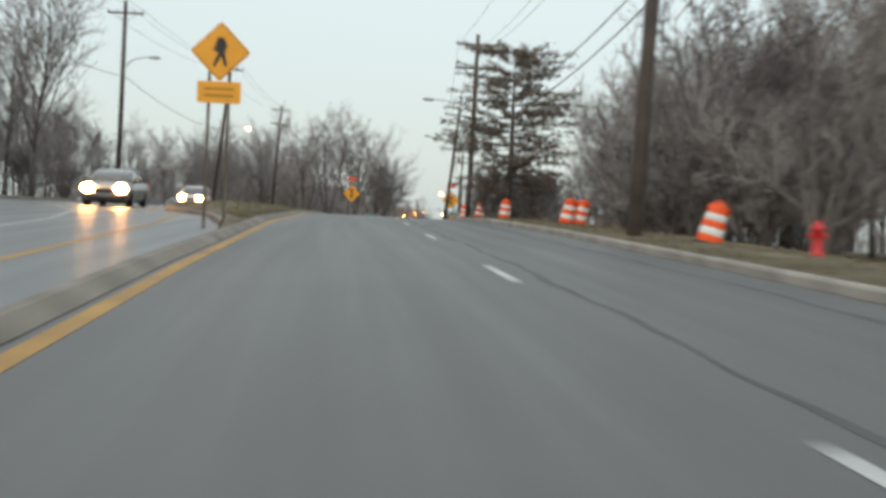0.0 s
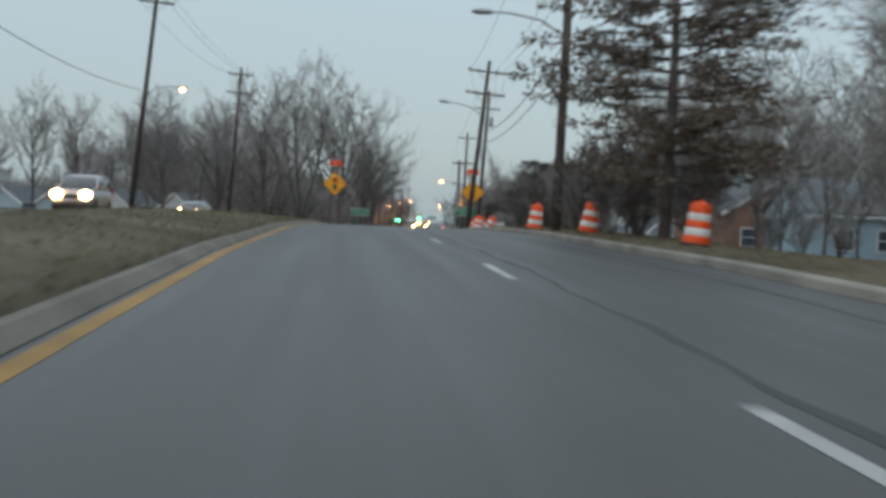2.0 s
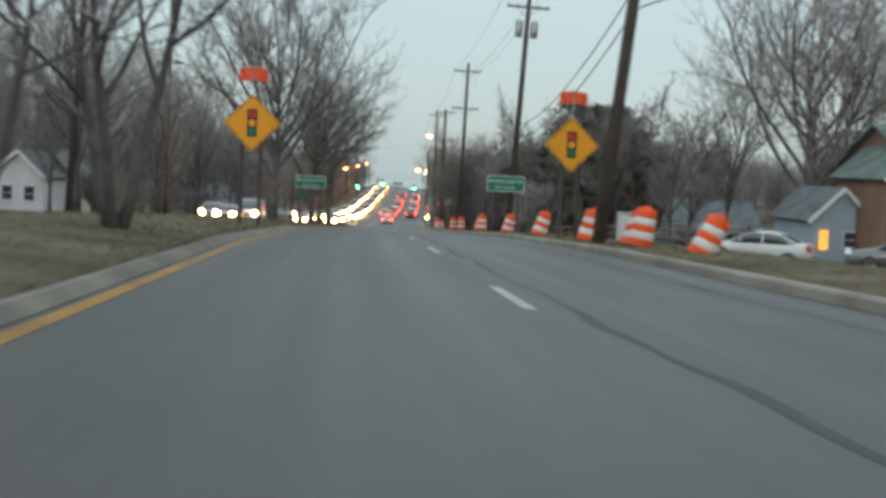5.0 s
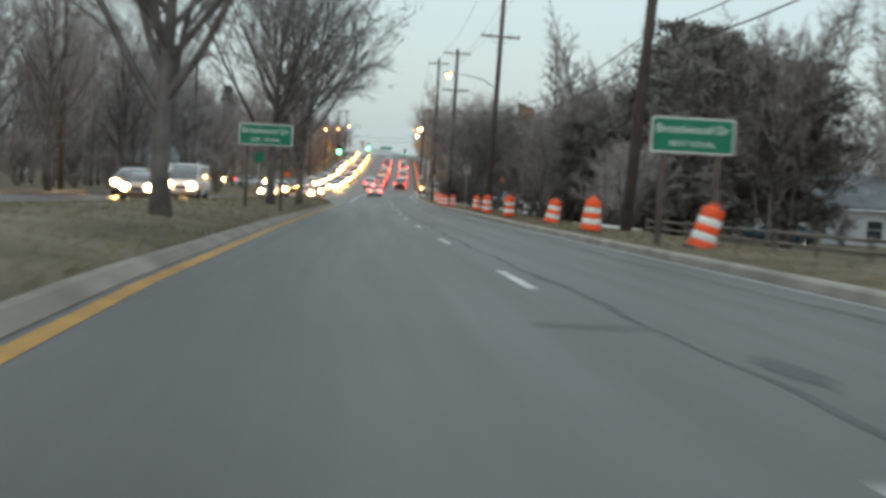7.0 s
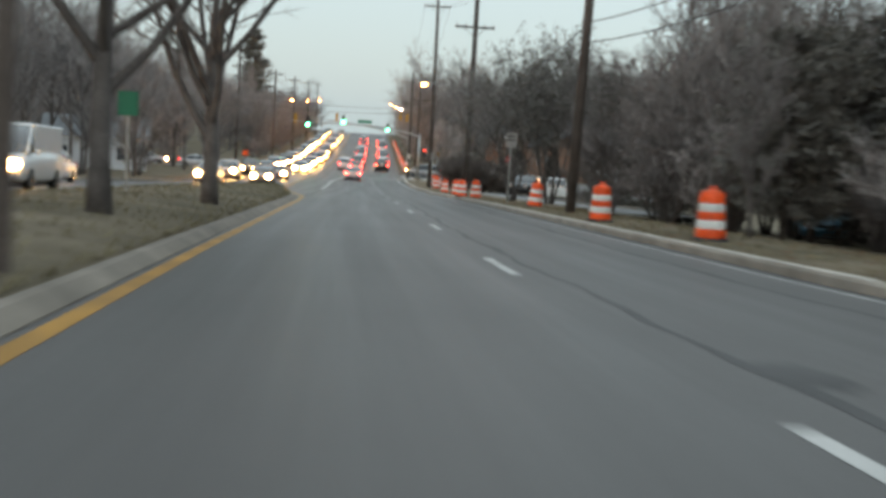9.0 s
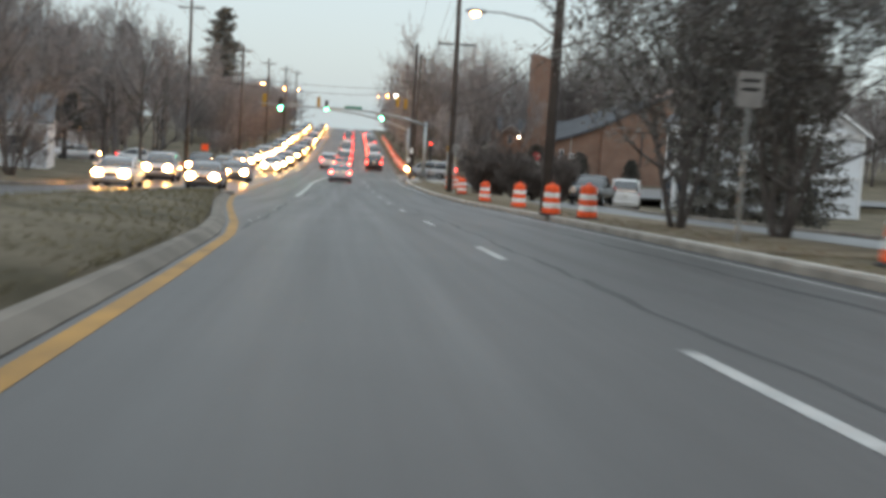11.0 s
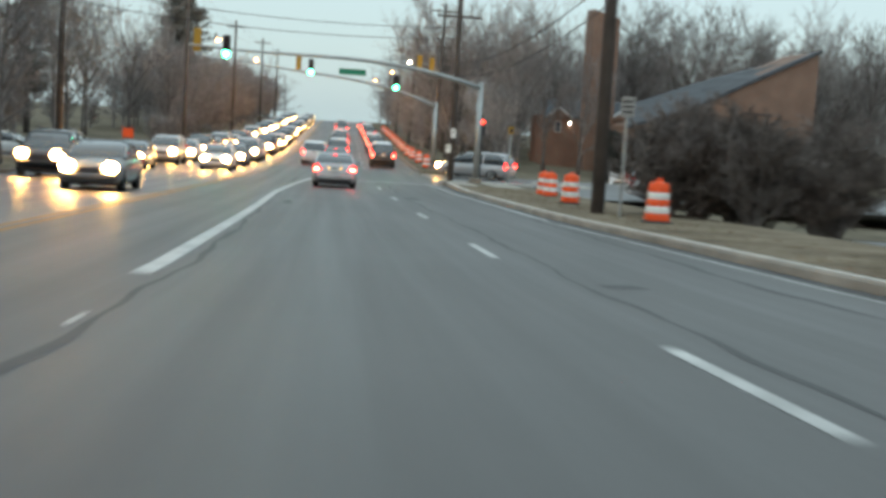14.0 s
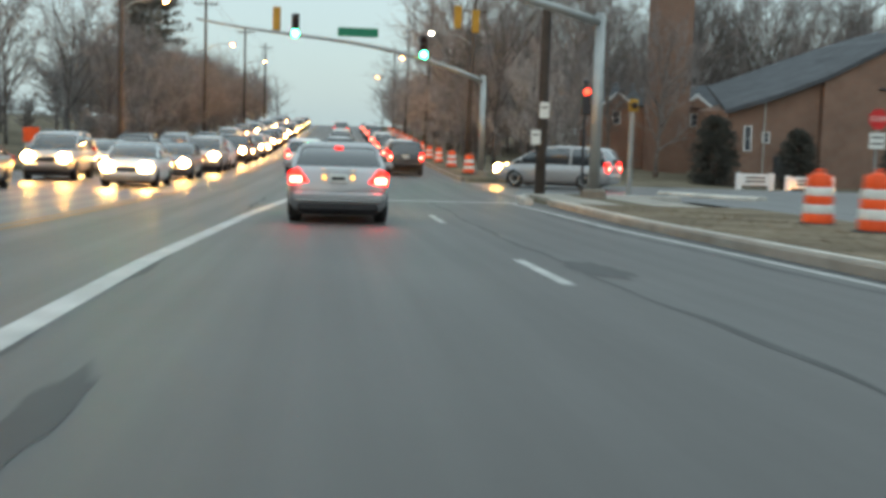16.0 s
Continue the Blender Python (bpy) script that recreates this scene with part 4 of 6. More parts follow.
def side_signal(x, y, z, lit):
    t = thing("pedestal_signal", "dark signal head with a red lamp on a slim pole" if lit else "yellow unlit signal head on a grey pedestal pole", "traffic signal")
    gz = ground_z(x, y)
    t.matrix_basis = pose(x, y, gz)
    k = 0.05 if lit else 0.09
    part("pole", Shape().tube([(0, 0, -0.2), (0, 0, z - gz + (0.6 if lit else 0.1))], [k, k * 0.9], 10), DARKMETAL if lit else GALV, t)
    hd = part("signal_head", Shape().box((0, -0.15, z - gz), (0.3, 0.2, 0.95 if lit else 0.42), bevel=0.03), DARKMETAL if lit else SIGNAL_YELLOW, t)
    part("lens", Shape().lathe([(0.01, -0.15), (0.1, -0.14), (0.12, -0.11)], 14, (0, -0.15, z - gz + (0.3 if lit else 0.0)), "y"), RED_LAMP if lit else DARK_LENS, hd, "glowing red lens" if lit else "")
    part("cap", Shape().lathe([(0.1, 0.0), (0.12, 0.04), (0.04, 0.1)], 10, (0, 0, z - gz + (0.6 if lit else 0.22))), DARKMETAL, t)


side_signal(10.25, 299.4, -6.95, True)
side_signal(12.0, 299.8, -7.05, False)


# span wire across the junction
for za, zb in ((-1.2, -1.6), (-1.9, -2.2)):
    p, q = Vector((-11.8, 290.2, za)), Vector((8.2, 296.2, zb))
    pts = [p.lerp(q, i / 10) - Vector((0, 0, 2.0 * (i / 10) * (1 - i / 10))) for i in range(11)]
    tagged(new("overhead_wire", Shape().tube(pts, 0.02, 5).mesh("overhead_wire", WIRE)), "black overhead wire crossing the junction", "wire", "overhead wires")


# ---- trees ----
def rot_about(d, rnd, angle):
    """A direction that leans from d by about the angle."""
    o = d.orthogonal().normalized()
    o = Matrix.Rotation(rnd.uniform(0, 2 * math.pi), 3, d) @ o
    return (d * math.cos(angle) + o * math.sin(angle)).normalized()


def limb(rnd, p, d, length, segs, lift, wobble):
    pts = [p.copy()]
    for i in range(segs):
        d = (d + Vector((rnd.uniform(-wobble, wobble), rnd.uniform(-wobble, wobble), rnd.uniform(-wobble, wobble) + lift))).normalized()
        p = p + d * (length / segs)
        pts.append(p.copy())
    return pts


def tree_shapes(seed, H, stems=1, first=0.28, spread=0.9, n1=13, n2=6, n3=6, n4=4, r0=None, thick=1.0, bole=0.0):
    rnd = random.Random(seed)
    wood, twig = Shape(), Shape()
    r0 = r0 or H * 0.0125
    if bole:
        wood.tube([(0, 0, -0.15), (0.03, 0, 0.25), (0.0, 0.04, bole * 0.6), (0, 0, bole + 0.5)], [r0 * 1.35, r0 * 1.05, r0 * 0.95, r0 * 0.6], 10)
    for st in range(stems):
        lean = Vector((0, 0, 1)) if stems == 1 else Vector((math.cos(st * 2.4) * 0.28, math.sin(st * 2.4) * 0.28, 1)).normalized()
        h = H * (0.8 if stems == 1 else rnd.uniform(0.6, 0.8))
        trunk = limb(rnd, Vector((0.12 * math.cos(st * 2.4), 0.12 * math.sin(st * 2.4), -0.15)) if stems > 1 else Vector((0, 0, -0.15)), lean, h, 8, 0.05, 0.07)
        rr = r0 if stems == 1 else r0 * 0.6
        rad = [rr * (1.25 if i == 0 else 1) * (1 - 0.85 * i / 8) + 0.012 for i in range(9)]
        if bole:
            trunk = [p + Vector((0, 0, bole)) for p in trunk]
        wood.tube(trunk, rad, 8)
        k1 = n1 if stems == 1 else max(4, n1 // 2)
        for a in range(k1):
            u = first + (0.98 - first) * (a + rnd.random()) / k1
            f = u * 8
            i = min(7, int(f))
            p = trunk[i].lerp(trunk[i + 1], f - i)
            d = rot_about((trunk[i + 1] - trunk[i]).normalized(), rnd, rnd.uniform(0.5, 1.0))
            ln = H * spread * (0.48 - 0.25 * abs(u - 0.45)) * rnd.uniform(0.75, 1.15)
            l1 = limb(rnd, p, d, ln, 5, 0.1, 0.16)
            ra = rad[i] * 0.55
            wood.tube(l1, [ra * (1 - 0.8 * j / 5) + 0.008 for j in range(6)], 6, False)
            for b in range(n2):
                v = 0.25 + 0.75 * (b + rnd.random()) / n2
                g = v * 5
                j = min(4, int(g))
                q = l1[j].lerp(l1[j + 1], g - j)
                d2 = rot_about((l1[j + 1] - l1[j]).normalized(), rnd, rnd.uniform(0.4, 0.95))
                l2 = limb(rnd, q, d2, ln * rnd.uniform(0.3, 0.5), 3, 0.1, 0.2)
                rb = max(0.012, ra * 0.35) * thick
                twig.tube(l2, [rb, rb * 0.8, rb * 0.6, rb * 0.35], 4, False)
                for c in range(n3):
                    w = 0.2 + 0.8 * (c + rnd.random()) / n3
                    g3 = w * 3
                    j3 = min(2, int(g3))
                    q3 = l2[j3].lerp(l2[j3 + 1], g3 - j3)
                    d3 = rot_about((l2[j3 + 1] - l2[j3]).normalized(), rnd, rnd.uniform(0.35, 0.9))
                    l3 = limb(rnd, q3, d3, ln * rnd.uniform(0.14, 0.26), 2, 0.08, 0.22)
                    twig.spike(l3[0], l3[2], 0.016 * thick)
                    for e in range(n4):
                        q4 = l3[0].lerp(l3[2], rnd.uniform(0.2, 1.0))
                        d4 = rot_about((l3[2] - l3[0]).normalized(), rnd, rnd.uniform(0.3, 0.9))
                        ln4 = ln * rnd.uniform(0.07, 0.15)
                        twig.spike(q4, q4 + d4 * ln4, 0.011 * thick)
    return wood, twig


def bare_tree(seed, H, label, name="bare_tree", category="tree", group="bare trees", leafwood=None, **kw):
    wood, twig = tree_shapes(seed, H, **kw)
    t = thing(name, label, category, group)
    part("trunk", wood, BARK, t, "grey-brown trunk and limbs", True)
    part("crown", twig, leafwood or TWIG, t, "leafless crown of fine twigs")
    return t


def blade(rnd, p, d, ln, w):
    s = d.cross(Vector((rnd.uniform(-1, 1), rnd.uniform(-1, 1), rnd.uniform(-1, 1)))).normalized() * w
    return [p - s * 0.4, p + d * ln * 0.5 + s, p + d * ln, p + d * ln * 0.5 - s]


def conifer(seed, H, W, label, leaf, whorls=34, per=5, clumps=9, blades=9, bare=0.12, droop=-0.05, name="evergreen_tree", group="evergreen trees", ragged=0.35, blen=0.3, profile=0.9, rise=0.35, inner=0.2):
    rnd = random.Random(seed)
    wood, fol = Shape(), Shape()
    wood.tube([(0, 0, -0.15), (0.05, 0, H * 0.5), (0, 0, H * 0.98)], [H * 0.02, H * 0.013, 0.02], 8)
    for a in range(whorls):
        u = bare + (1 - bare) * (a + 0.5 * rnd.random()) / whorls
        z = u * H
        if isinstance(profile, tuple):
            reach = W / 2 * float(np.interp((u - bare) / (1 - bare), (0, 0.25, 0.5, 0.75, 0.9, 1), profile))
        else:
            reach = W / 2 * max(0.12, (1 - (u - bare) / (1 - bare)) ** profile) * (1 if u > bare + 0.12 else 0.8)
        for b in range(per):
            ang = rnd.uniform(0, 2 * math.pi)
            ln = reach * rnd.uniform(1 - ragged, 1.08)
            d = Vector((math.cos(ang), math.sin(ang), droop + rise * u)).normalized()
            br = limb(rnd, Vector((0, 0, z)), d, ln, 3, 0.03, 0.1)
            wood.tube(br, [0.03, 0.022, 0.015, 0.008], 4, False)
            for c in range(clumps):
                v = inner + (1 - inner) * (c + rnd.random()) / clumps
                g = min(2.99, v * 3)
                j = int(g)
                q = br[j].lerp(br[j + 1], g - j)
                for e in range(blades):
                    dd = rot_about((br[j + 1] - br[j]).normalized(), rnd, rnd.uniform(0.2, 1.5))
                    off = Vector((rnd.gauss(0, 1), rnd.gauss(0, 1), rnd.gauss(0, 0.6))) * blen * 0.5
                    fol.add(blade(rnd, q + off, dd, blen * rnd.uniform(0.6, 1.2), blen * 0.16), [(0, 1, 2, 3)])
    t = thing(name, label, "tree", group)
    part("trunk", wood, BARK, t, "dark trunk and branches", True)
    part("crown", fol, leaf, t, "ragged crown of foliage")
    return t


def leafy_tree(seed, H, label, leaf, clump=5, blen=0.22, **kw):
    """A many-stemmed tree that keeps its small dark leaves."""
    wood, twig = tree_shapes(seed, H, **kw)
    rnd = random.Random(seed + 1)
    fol = Shape()
    step = 7
    for k in range(0, len(twig.v), step):
        p = Vector(twig.v[k])
        if p.z < H * 0.22:
            continue
        for e in range(clump):
            d = Vector((rnd.gauss(0, 1), rnd.gauss(0, 1), rnd.gauss(0, 0.8))).normalized()
            fol.add(blade(rnd, p + d * rnd.uniform(0, blen), d, blen * rnd.uniform(0.5, 1.1), blen * 0.2), [(0, 1, 2, 3)])
    t = thing("leafy_tree", label, "tree", "leafy evergreen trees")
    part("trunk", wood, BARK, t, "grey-brown stems and limbs", True)
    part("twig_mass", twig, TWIG, t, "fine bare twigs")
    part("crown", fol, leaf, t, "small dark leaves")
    return t


USED = set()


def place(t, x, y, s=1.0, rz=0.0, sink=0.0):
    m = Matrix.Translation((x, y, ground_z(x, y) - sink)) @ Matrix.Rotation(radians(rz), 4, "Z")
    if t.name not in USED:
        USED.add(t.name)
        t.scale = (s, s, s)
        t.matrix_basis = m @ Matrix.Scale(s, 4)
        return t
    c = copy_thing(t, m)
    c.scale = (s, s, s)
    return c


T_TALL = [bare_tree(11, 14, "tall leafless tree with spreading grey-brown limbs", n1=17, n2=7, n3=6, n4=3, thick=1.3), bare_tree(12, 14, "tall leafless tree with upright grey-brown limbs", spread=0.75, n1=18, n2=7, n3=6, n4=3, first=0.2, thick=1.3), bare_tree(13, 14, "broad leafless tree with a domed crown", spread=1.15, n1=17, n2=7, n3=6, n4=3, first=0.25, thick=1.3)]
T_MID = [bare_tree(21, 9, "leafless roadside tree with a dense twiggy crown", spread=1.0, n1=15, n2=7, n3=7, n4=3, first=0.1, thick=1.4), bare_tree(22, 9, "leafless multi-stemmed tree with dense dark twigs", stems=4, spread=1.0, n1=12, n2=6, n3=6, n4=3, first=0.15, thick=1.5), bare_tree(23, 9, "slender leafless tree in the woods", spread=0.85, n1=15, n2=6, n3=7, n4=3, first=0.15, thick=1.4)]
T_SHRUB = [bare_tree(31, 4, "dense leafless brown shrub", "shrub", "shrub", "shrubs", stems=6, spread=1.0, n1=8, n2=5, n3=6, n4=3, first=0.05, r0=0.06, thick=1.7), bare_tree(32, 4, "tangled leafless thicket shrub", "shrub", "shrub", "shrubs", stems=7, spread=1.1, n1=8, n2=5, n3=6, n4=3, first=0.03, r0=0.05, thick=1.7)]

# the single trees that stand out
T_FORK = bare_tree(14, 9.6, "broad leafless median tree with low spreading limbs", spread=1.42, n1=21, n2=8, n3=7, n4=4, first=0.22, thick=1.1, r0=0.2)
T_FORK_OTHER = bare_tree(19, 9.2, "leafless median tree with a wide drooping crown", spread=1.5, n1=19, n2=8, n3=7, n4=4, first=0.26, thick=1.1, r0=0.18)
place(T_FORK, -4.1, 134.5, 1.0, 20)
place(T_FORK_OTHER, -4.0, 163.7, 1.0, 70)
place(T_FORK, -3.3, 173.7, 0.9, 130)
T_CLUMP = bare_tree(15, 9.6, "upright many-stemmed leafless tree on the median", stems=3, spread=0.8, n1=18, n2=6, n3=6, n4=2, first=0.35, thick=1.1, r0=0.17)
place(T_CLUMP, -3.6, 96.5, 1.0, 0)
place(T_CLUMP, -5.2, 93.5, 0.85, 110)
place(T_FORK, 29.3, 157.5, 1.78, 200)
place(T_TALL[2], 40.0, 159.0, 1.4, 80)
place(T_TALL[2], 47.5, 154.0, 1.35, 300)
leafy = leafy_tree(61, 7.4, "many-stemmed roadside tree with small dark evergreen leaves", NEEDLE, stems=5, spread=1.6, n1=12, n2=6, n3=5, n4=2, first=0.25, thick=1.0, r0=0.14)
place(leafy, 8.8, 209.6, 0.82, 0)
place(leafy, 10.2, 206.0, 0.85, 140)
place(leafy, 12.4, 202.0, 0.78, 250)
place(T_MID[1], 13.5, 187.0, 1.2, 130)
place(T_MID[2], 8.9, 171.5, 0.5, 30)
tree_list = random.Random(5)
# left woods beyond the opposite carriageway
for y in range(-14, 262, 6):
    for row, (o0, o1) in enumerate(((3, 6), (7, 14), (16, 26))):
        yy = y + tree_list.uniform(-3, 3)
        o = opp_right(yy) - OPP_WIDTH - tree_list.uniform(o0, o1)
        if yy < 128:
            kind, s = tree_list.choice(T_MID), tree_list.uniform(0.7, 0.95)
        else:
            kind, s = tree_list.choice(T_TALL if row > 0 else T_MID), tree_list.uniform(0.8, 1.1)
        if row == 0 and (yy < 128 or tree_list.random() < 0.5):
            kind, s = tree_list.choice(T_SHRUB), tree_list.uniform(0.6, 1.0)
        if row == 0 and 60 < yy < 100:
            continue
        if 100 < yy < 150:
            kind, s = tree_list.choice(T_MID if row else T_SHRUB), tree_list.uniform(0.65, 0.85)
        if 95 < yy < 172 and xr(yy) + o < 2.6 - 0.2 * (yy - 47.5):
            if tree_list.random() < 0.55:
                continue
            kind, s = tree_list.choice(T_TALL), tree_list.uniform(0.6, 0.7)
        place(kind, xr(yy) + o, yy, s, tree_list.uniform(0, 360))
for x, y, s in ((-17.8, 152, 0.95), (-19, 158, 1.05)):
    place(tree_list.choice(T_TALL), x, y, s, tree_list.uniform(0, 360))
# right woods behind the verge
for y in range(16, 72, 4):
    for row in range(4):
        yy = y + tree_list.uniform(-2, 2)
        near = max(11.5 if yy < 46 else 13.0, (yy - 11) * 0.37)
        o = near + (0, 3.0, 7.5, 14.0)[row] + tree_list.uniform(0, 3)
        if row == 0:
            kind, s = (T_SHRUB[y % 2], tree_list.uniform(0.7, 1.1)) if y % 8 else (T_MID[1], tree_list.uniform(0.8, 1.0))
        else:
            kind, s = tree_list.choice(T_MID), tree_list.uniform(0.85, 1.08)
        place(kind, xr(yy) + o, yy, s, tree_list.uniform(0, 360))
for y in range(22, 64, 3):
    near = max(11.5 if y < 46 else 13.0, (y - 11) * 0.37)
    for k in (0.2, 2.2):
        place(T_SHRUB[y % 2], xr(y) + near + k + tree_list.uniform(0, 1.5), y + tree_list.uniform(-1, 1), tree_list.uniform(0.75, 1.05), tree_list.uniform(0, 360))
# thicket under the conifer
for x, y, s in ((9.6, 58, 0.75), (10.8, 60.5, 0.8), (12.0, 57.5, 0.7), (9.2, 62.5, 0.7), (11.4, 64, 0.85), (12.6, 61.5, 0.7)):
    place(T_SHRUB[int(y) % 2], x, y, s, tree_list.uniform(0, 360))
for y in range(72, 152, 7):
    for o0 in (38, 48):
        yy = y + tree_list.uniform(-3, 3)
        place(tree_list.choice(T_MID if o0 < 40 else T_TALL), xr(yy) + tree_list.uniform(o0, o0 + 9), yy, tree_list.uniform(1.0, 1.3), tree_list.uniform(0, 360))
for y in range(152, 206, 4):
    for o0, o1 in ((10.5, 14), (15, 22), (24, 34)):
        yy = y + tree_list.uniform(-2, 2)
        if o0 < 12 and not 158 < yy < 172 and not 180 < yy < 200:
            continue
        if 170 < yy < 184 and o0 < 20:
            continue
        if o0 > 20 and abs(xr(yy) + 26 - 33 * (yy - 108) / 84) < 7 and yy < 194:
            continue
        kind, s = (tree_list.choice(T_SHRUB), tree_list.uniform(0.8, 1.2)) if o0 < 12 else (tree_list.choice(T_MID), tree_list.uniform(0.85, 1.15))
        place(kind, xr(yy) + tree_list.uniform(o0, o1), yy, s, tree_list.uniform(0, 360))
for y in range(208, 268, 8):
    yy = y + tree_list.uniform(-3, 3)
    place(tree_list.choice(T_TALL), xr(yy) + tree_list.uniform(36, 50), yy, tree_list.uniform(0.7, 0.9), tree_list.uniform(0, 360))
# woods beyond the junction, both sides
for y in range(322, 376, 9):
    for side, o0, o1 in ((1, 10, 14), (-1, 15, 19), (-1, 21, 28), (-1, 30, 44)):
        yy = y + tree_list.uniform(-4, 4)
        if side < 0 and yy < 340 and o0 < 20:
            continue
        place(tree_list.choice(T_MID if o0 < 16 else T_TALL), xr(yy) + side * tree_list.uniform(o0, o1), yy, tree_list.uniform(0.75, 1.0), tree_list.uniform(0, 360))
for x in range(16, 100, 8):
    place(tree_list.choice(T_TALL), x + tree_list.uniform(-3, 3), 380 + tree_list.uniform(-5, 5), tree_list.uniform(1.15, 1.4), tree_list.uniform(0, 360))
for x in range(-78, -24, 7):
    place(tree_list.choice(T_TALL), x, 320 + tree_list.uniform(0, 22), tree_list.uniform(0.9, 1.15), tree_list.uniform(0, 360))
for y, o in ((266, -22), (272, -27), (278, -33), (284, -24), (290, -30)):
    place(tree_list.choice(T_TALL), xr(y) + o, y, 0.9, tree_list.uniform(0, 360))


def far_woods():
    """Leafless woods on the skyline, far off, in one mesh."""
    rnd = random.Random(77)
    s = Shape()
    spots = []
    for i in range(150):
        spots.append((rnd.uniform(-260, 300), rnd.uniform(500, 600)))
    for i in range(70):
        spots.append((rnd.uniform(-90, 110), rnd.uniform(470, 530)))
    for i in range(110):
        spots.append((rnd.choice((-1, 1)) * rnd.uniform(75, 140), rnd.uniform(0, 500)))
    spots = [(x, y, rnd.uniform(9, 15), 46, 4) for x, y in spots]
    for y in range(374, 505, 4):
        for side, o in ((-1, 14.5), (-1, 18), (-1, 24), (1, 9.5), (1, 13), (1, 19)):
            yy = y + rnd.uniform(-2, 2)
            spots.append((xr(yy) + side * (o + rnd.uniform(0, 3)), yy, rnd.uniform(6.5, 9.5) if o < 18 else rnd.uniform(8, 12), 70, 6))
    for i in range(120):
        y = rnd.uniform(256, 345)
        if not 293 < y < 317:
            spots.append((rnd.uniform(-85, -27 if y < 300 else -22), y, rnd.uniform(8, 13), 70, 6))
    for i in range(85):
        spots.append((rnd.uniform(14, 110), rnd.uniform(388, 430), rnd.uniform(13, 18), 95, 6))
    for i in range(150):
        y = rnd.uniform(318, 385)
        spots.append((rnd.uniform(-95, -24), y, rnd.uniform(3.5, 7), 60, 5))
    for x, y, h, limbs, twigs in spots:
        if abs(x - xr(y)) < 9:
            continue
        z = ground_z(x, y)
        base = Vector((x, y, z - 0.3))
        s.tube([base, base + Vector((0, 0, h * 0.7))], [0.2, 0.07], 4, False)
        for k in range(limbs):
            u = rnd.uniform(0.12, 0.75)
            p = base + Vector((0, 0, h * u))
            d = Vector((rnd.gauss(0, 1), rnd.gauss(0, 1), rnd.uniform(0.3, 1.6))).normalized()
            ln = h * rnd.uniform(0.2, 0.42)
            q = p + d * ln
            s.spike(p, q, 0.06)
            for e in range(twigs):
                m = p.lerp(q, rnd.uniform(0.3, 0.95))
                s.spike(m, m + rot_about(d, rnd, rnd.uniform(0.3, 1.0)) * ln * rnd.uniform(0.3, 0.6), 0.04)
    return s


setting("far_woods", far_woods(), TWIG, "leafless grey-brown woods on the skyline", "woods", "stuff")
for x, y, s in ((33, 122, 0.95), (38, 113, 1.0), (43, 103, 1.0), (36, 131, 1.05), (41, 94, 0.9), (46, 120, 1.1), (30, 153, 1.2), (38, 160, 1.25), (50, 150, 1.2), (26, 165, 0.9)):
    place(tree_list.choice(T_TALL), x, y, s, tree_list.uniform(0, 360))
for x, y, s in ((-18.8, 129, 0.85), (-19, 164, 1.1), (-17.5, 180, 1.0), (-21, 198, 1.0), (-19, 210, 0.95), (-22, 224, 1.0), (-18, 238, 0.9)):
    place(tree_list.choice(T_TALL), x, y, s, tree_list.uniform(0, 360))
for y in range(342, 380, 5):
    place(tree_list.choice(T_SHRUB), xr(y) - 15.5 - tree_list.uniform(0, 3), y, tree_list.uniform(0.6, 0.9), tree_list.uniform(0, 360))
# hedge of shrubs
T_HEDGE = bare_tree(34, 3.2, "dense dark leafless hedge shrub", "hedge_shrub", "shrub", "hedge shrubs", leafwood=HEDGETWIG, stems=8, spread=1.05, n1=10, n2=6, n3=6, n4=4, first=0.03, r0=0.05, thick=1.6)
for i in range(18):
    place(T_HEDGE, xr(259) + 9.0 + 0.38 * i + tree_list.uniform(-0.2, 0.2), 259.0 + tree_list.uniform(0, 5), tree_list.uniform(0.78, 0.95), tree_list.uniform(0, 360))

# broad trees behind the church
for x, y, sc in ((40, 384, 1.5), (50, 386, 1.55), (59, 384, 1.6), (69, 388, 1.6), (80, 386, 1.6)):
    place((T_FORK, T_FORK_OTHER)[x % 2], x, y, sc, tree_list.uniform(0, 360))

# trees in front of the church's low wing
for x, y, s in ((20.5, 348, 0.95), (24.0, 353, 1.05), (27.0, 350, 0.9), (18.0, 357, 1.0), (15.0, 352, 0.9), (22.5, 362, 1.1)):
    place(tree_list.choice(T_TALL), x, y, s, tree_list.uniform(0, 360))

# tall trees on the far side of the opposite carriageway
for x, y, s in ((-17.2, 60, 0.85), (-21.0, 66, 0.85), (-13.8, 276, 0.8), (-13.2, 284, 0.78), (-16.5, 281, 0.9), (-18.5, 288, 0.95), (-21.0, 279, 0.9), (-23.5, 288, 0.95)):
    place(tree_list.choice(T_TALL), x, y, s, tree_list.uniform(0, 360))
for y in range(18, 92, 6):
    place(tree_list.choice(T_MID), xr(y) + opp_right(y) - OPP_WIDTH - tree_list.uniform(5, 12), y, tree_list.uniform(0.6, 0.85), tree_list.uniform(0, 360))
    place(tree_list.choice(T_SHRUB), xr(y) + opp_right(y) - OPP_WIDTH - tree_list.uniform(4, 7), y + 3, tree_list.uniform(0.7, 0.9), tree_list.uniform(0, 360))
# shrubs before the cottage, thin trees before the bungalow
for x, y, sc in ((26.5, 181.0, 0.5), (29.5, 184.5, 0.55), (33.5, 185.5, 0.6), (22.5, 177.0, 0.7)):
    place(T_SHRUB[int(x) % 2], x, y, sc, 40 * x)
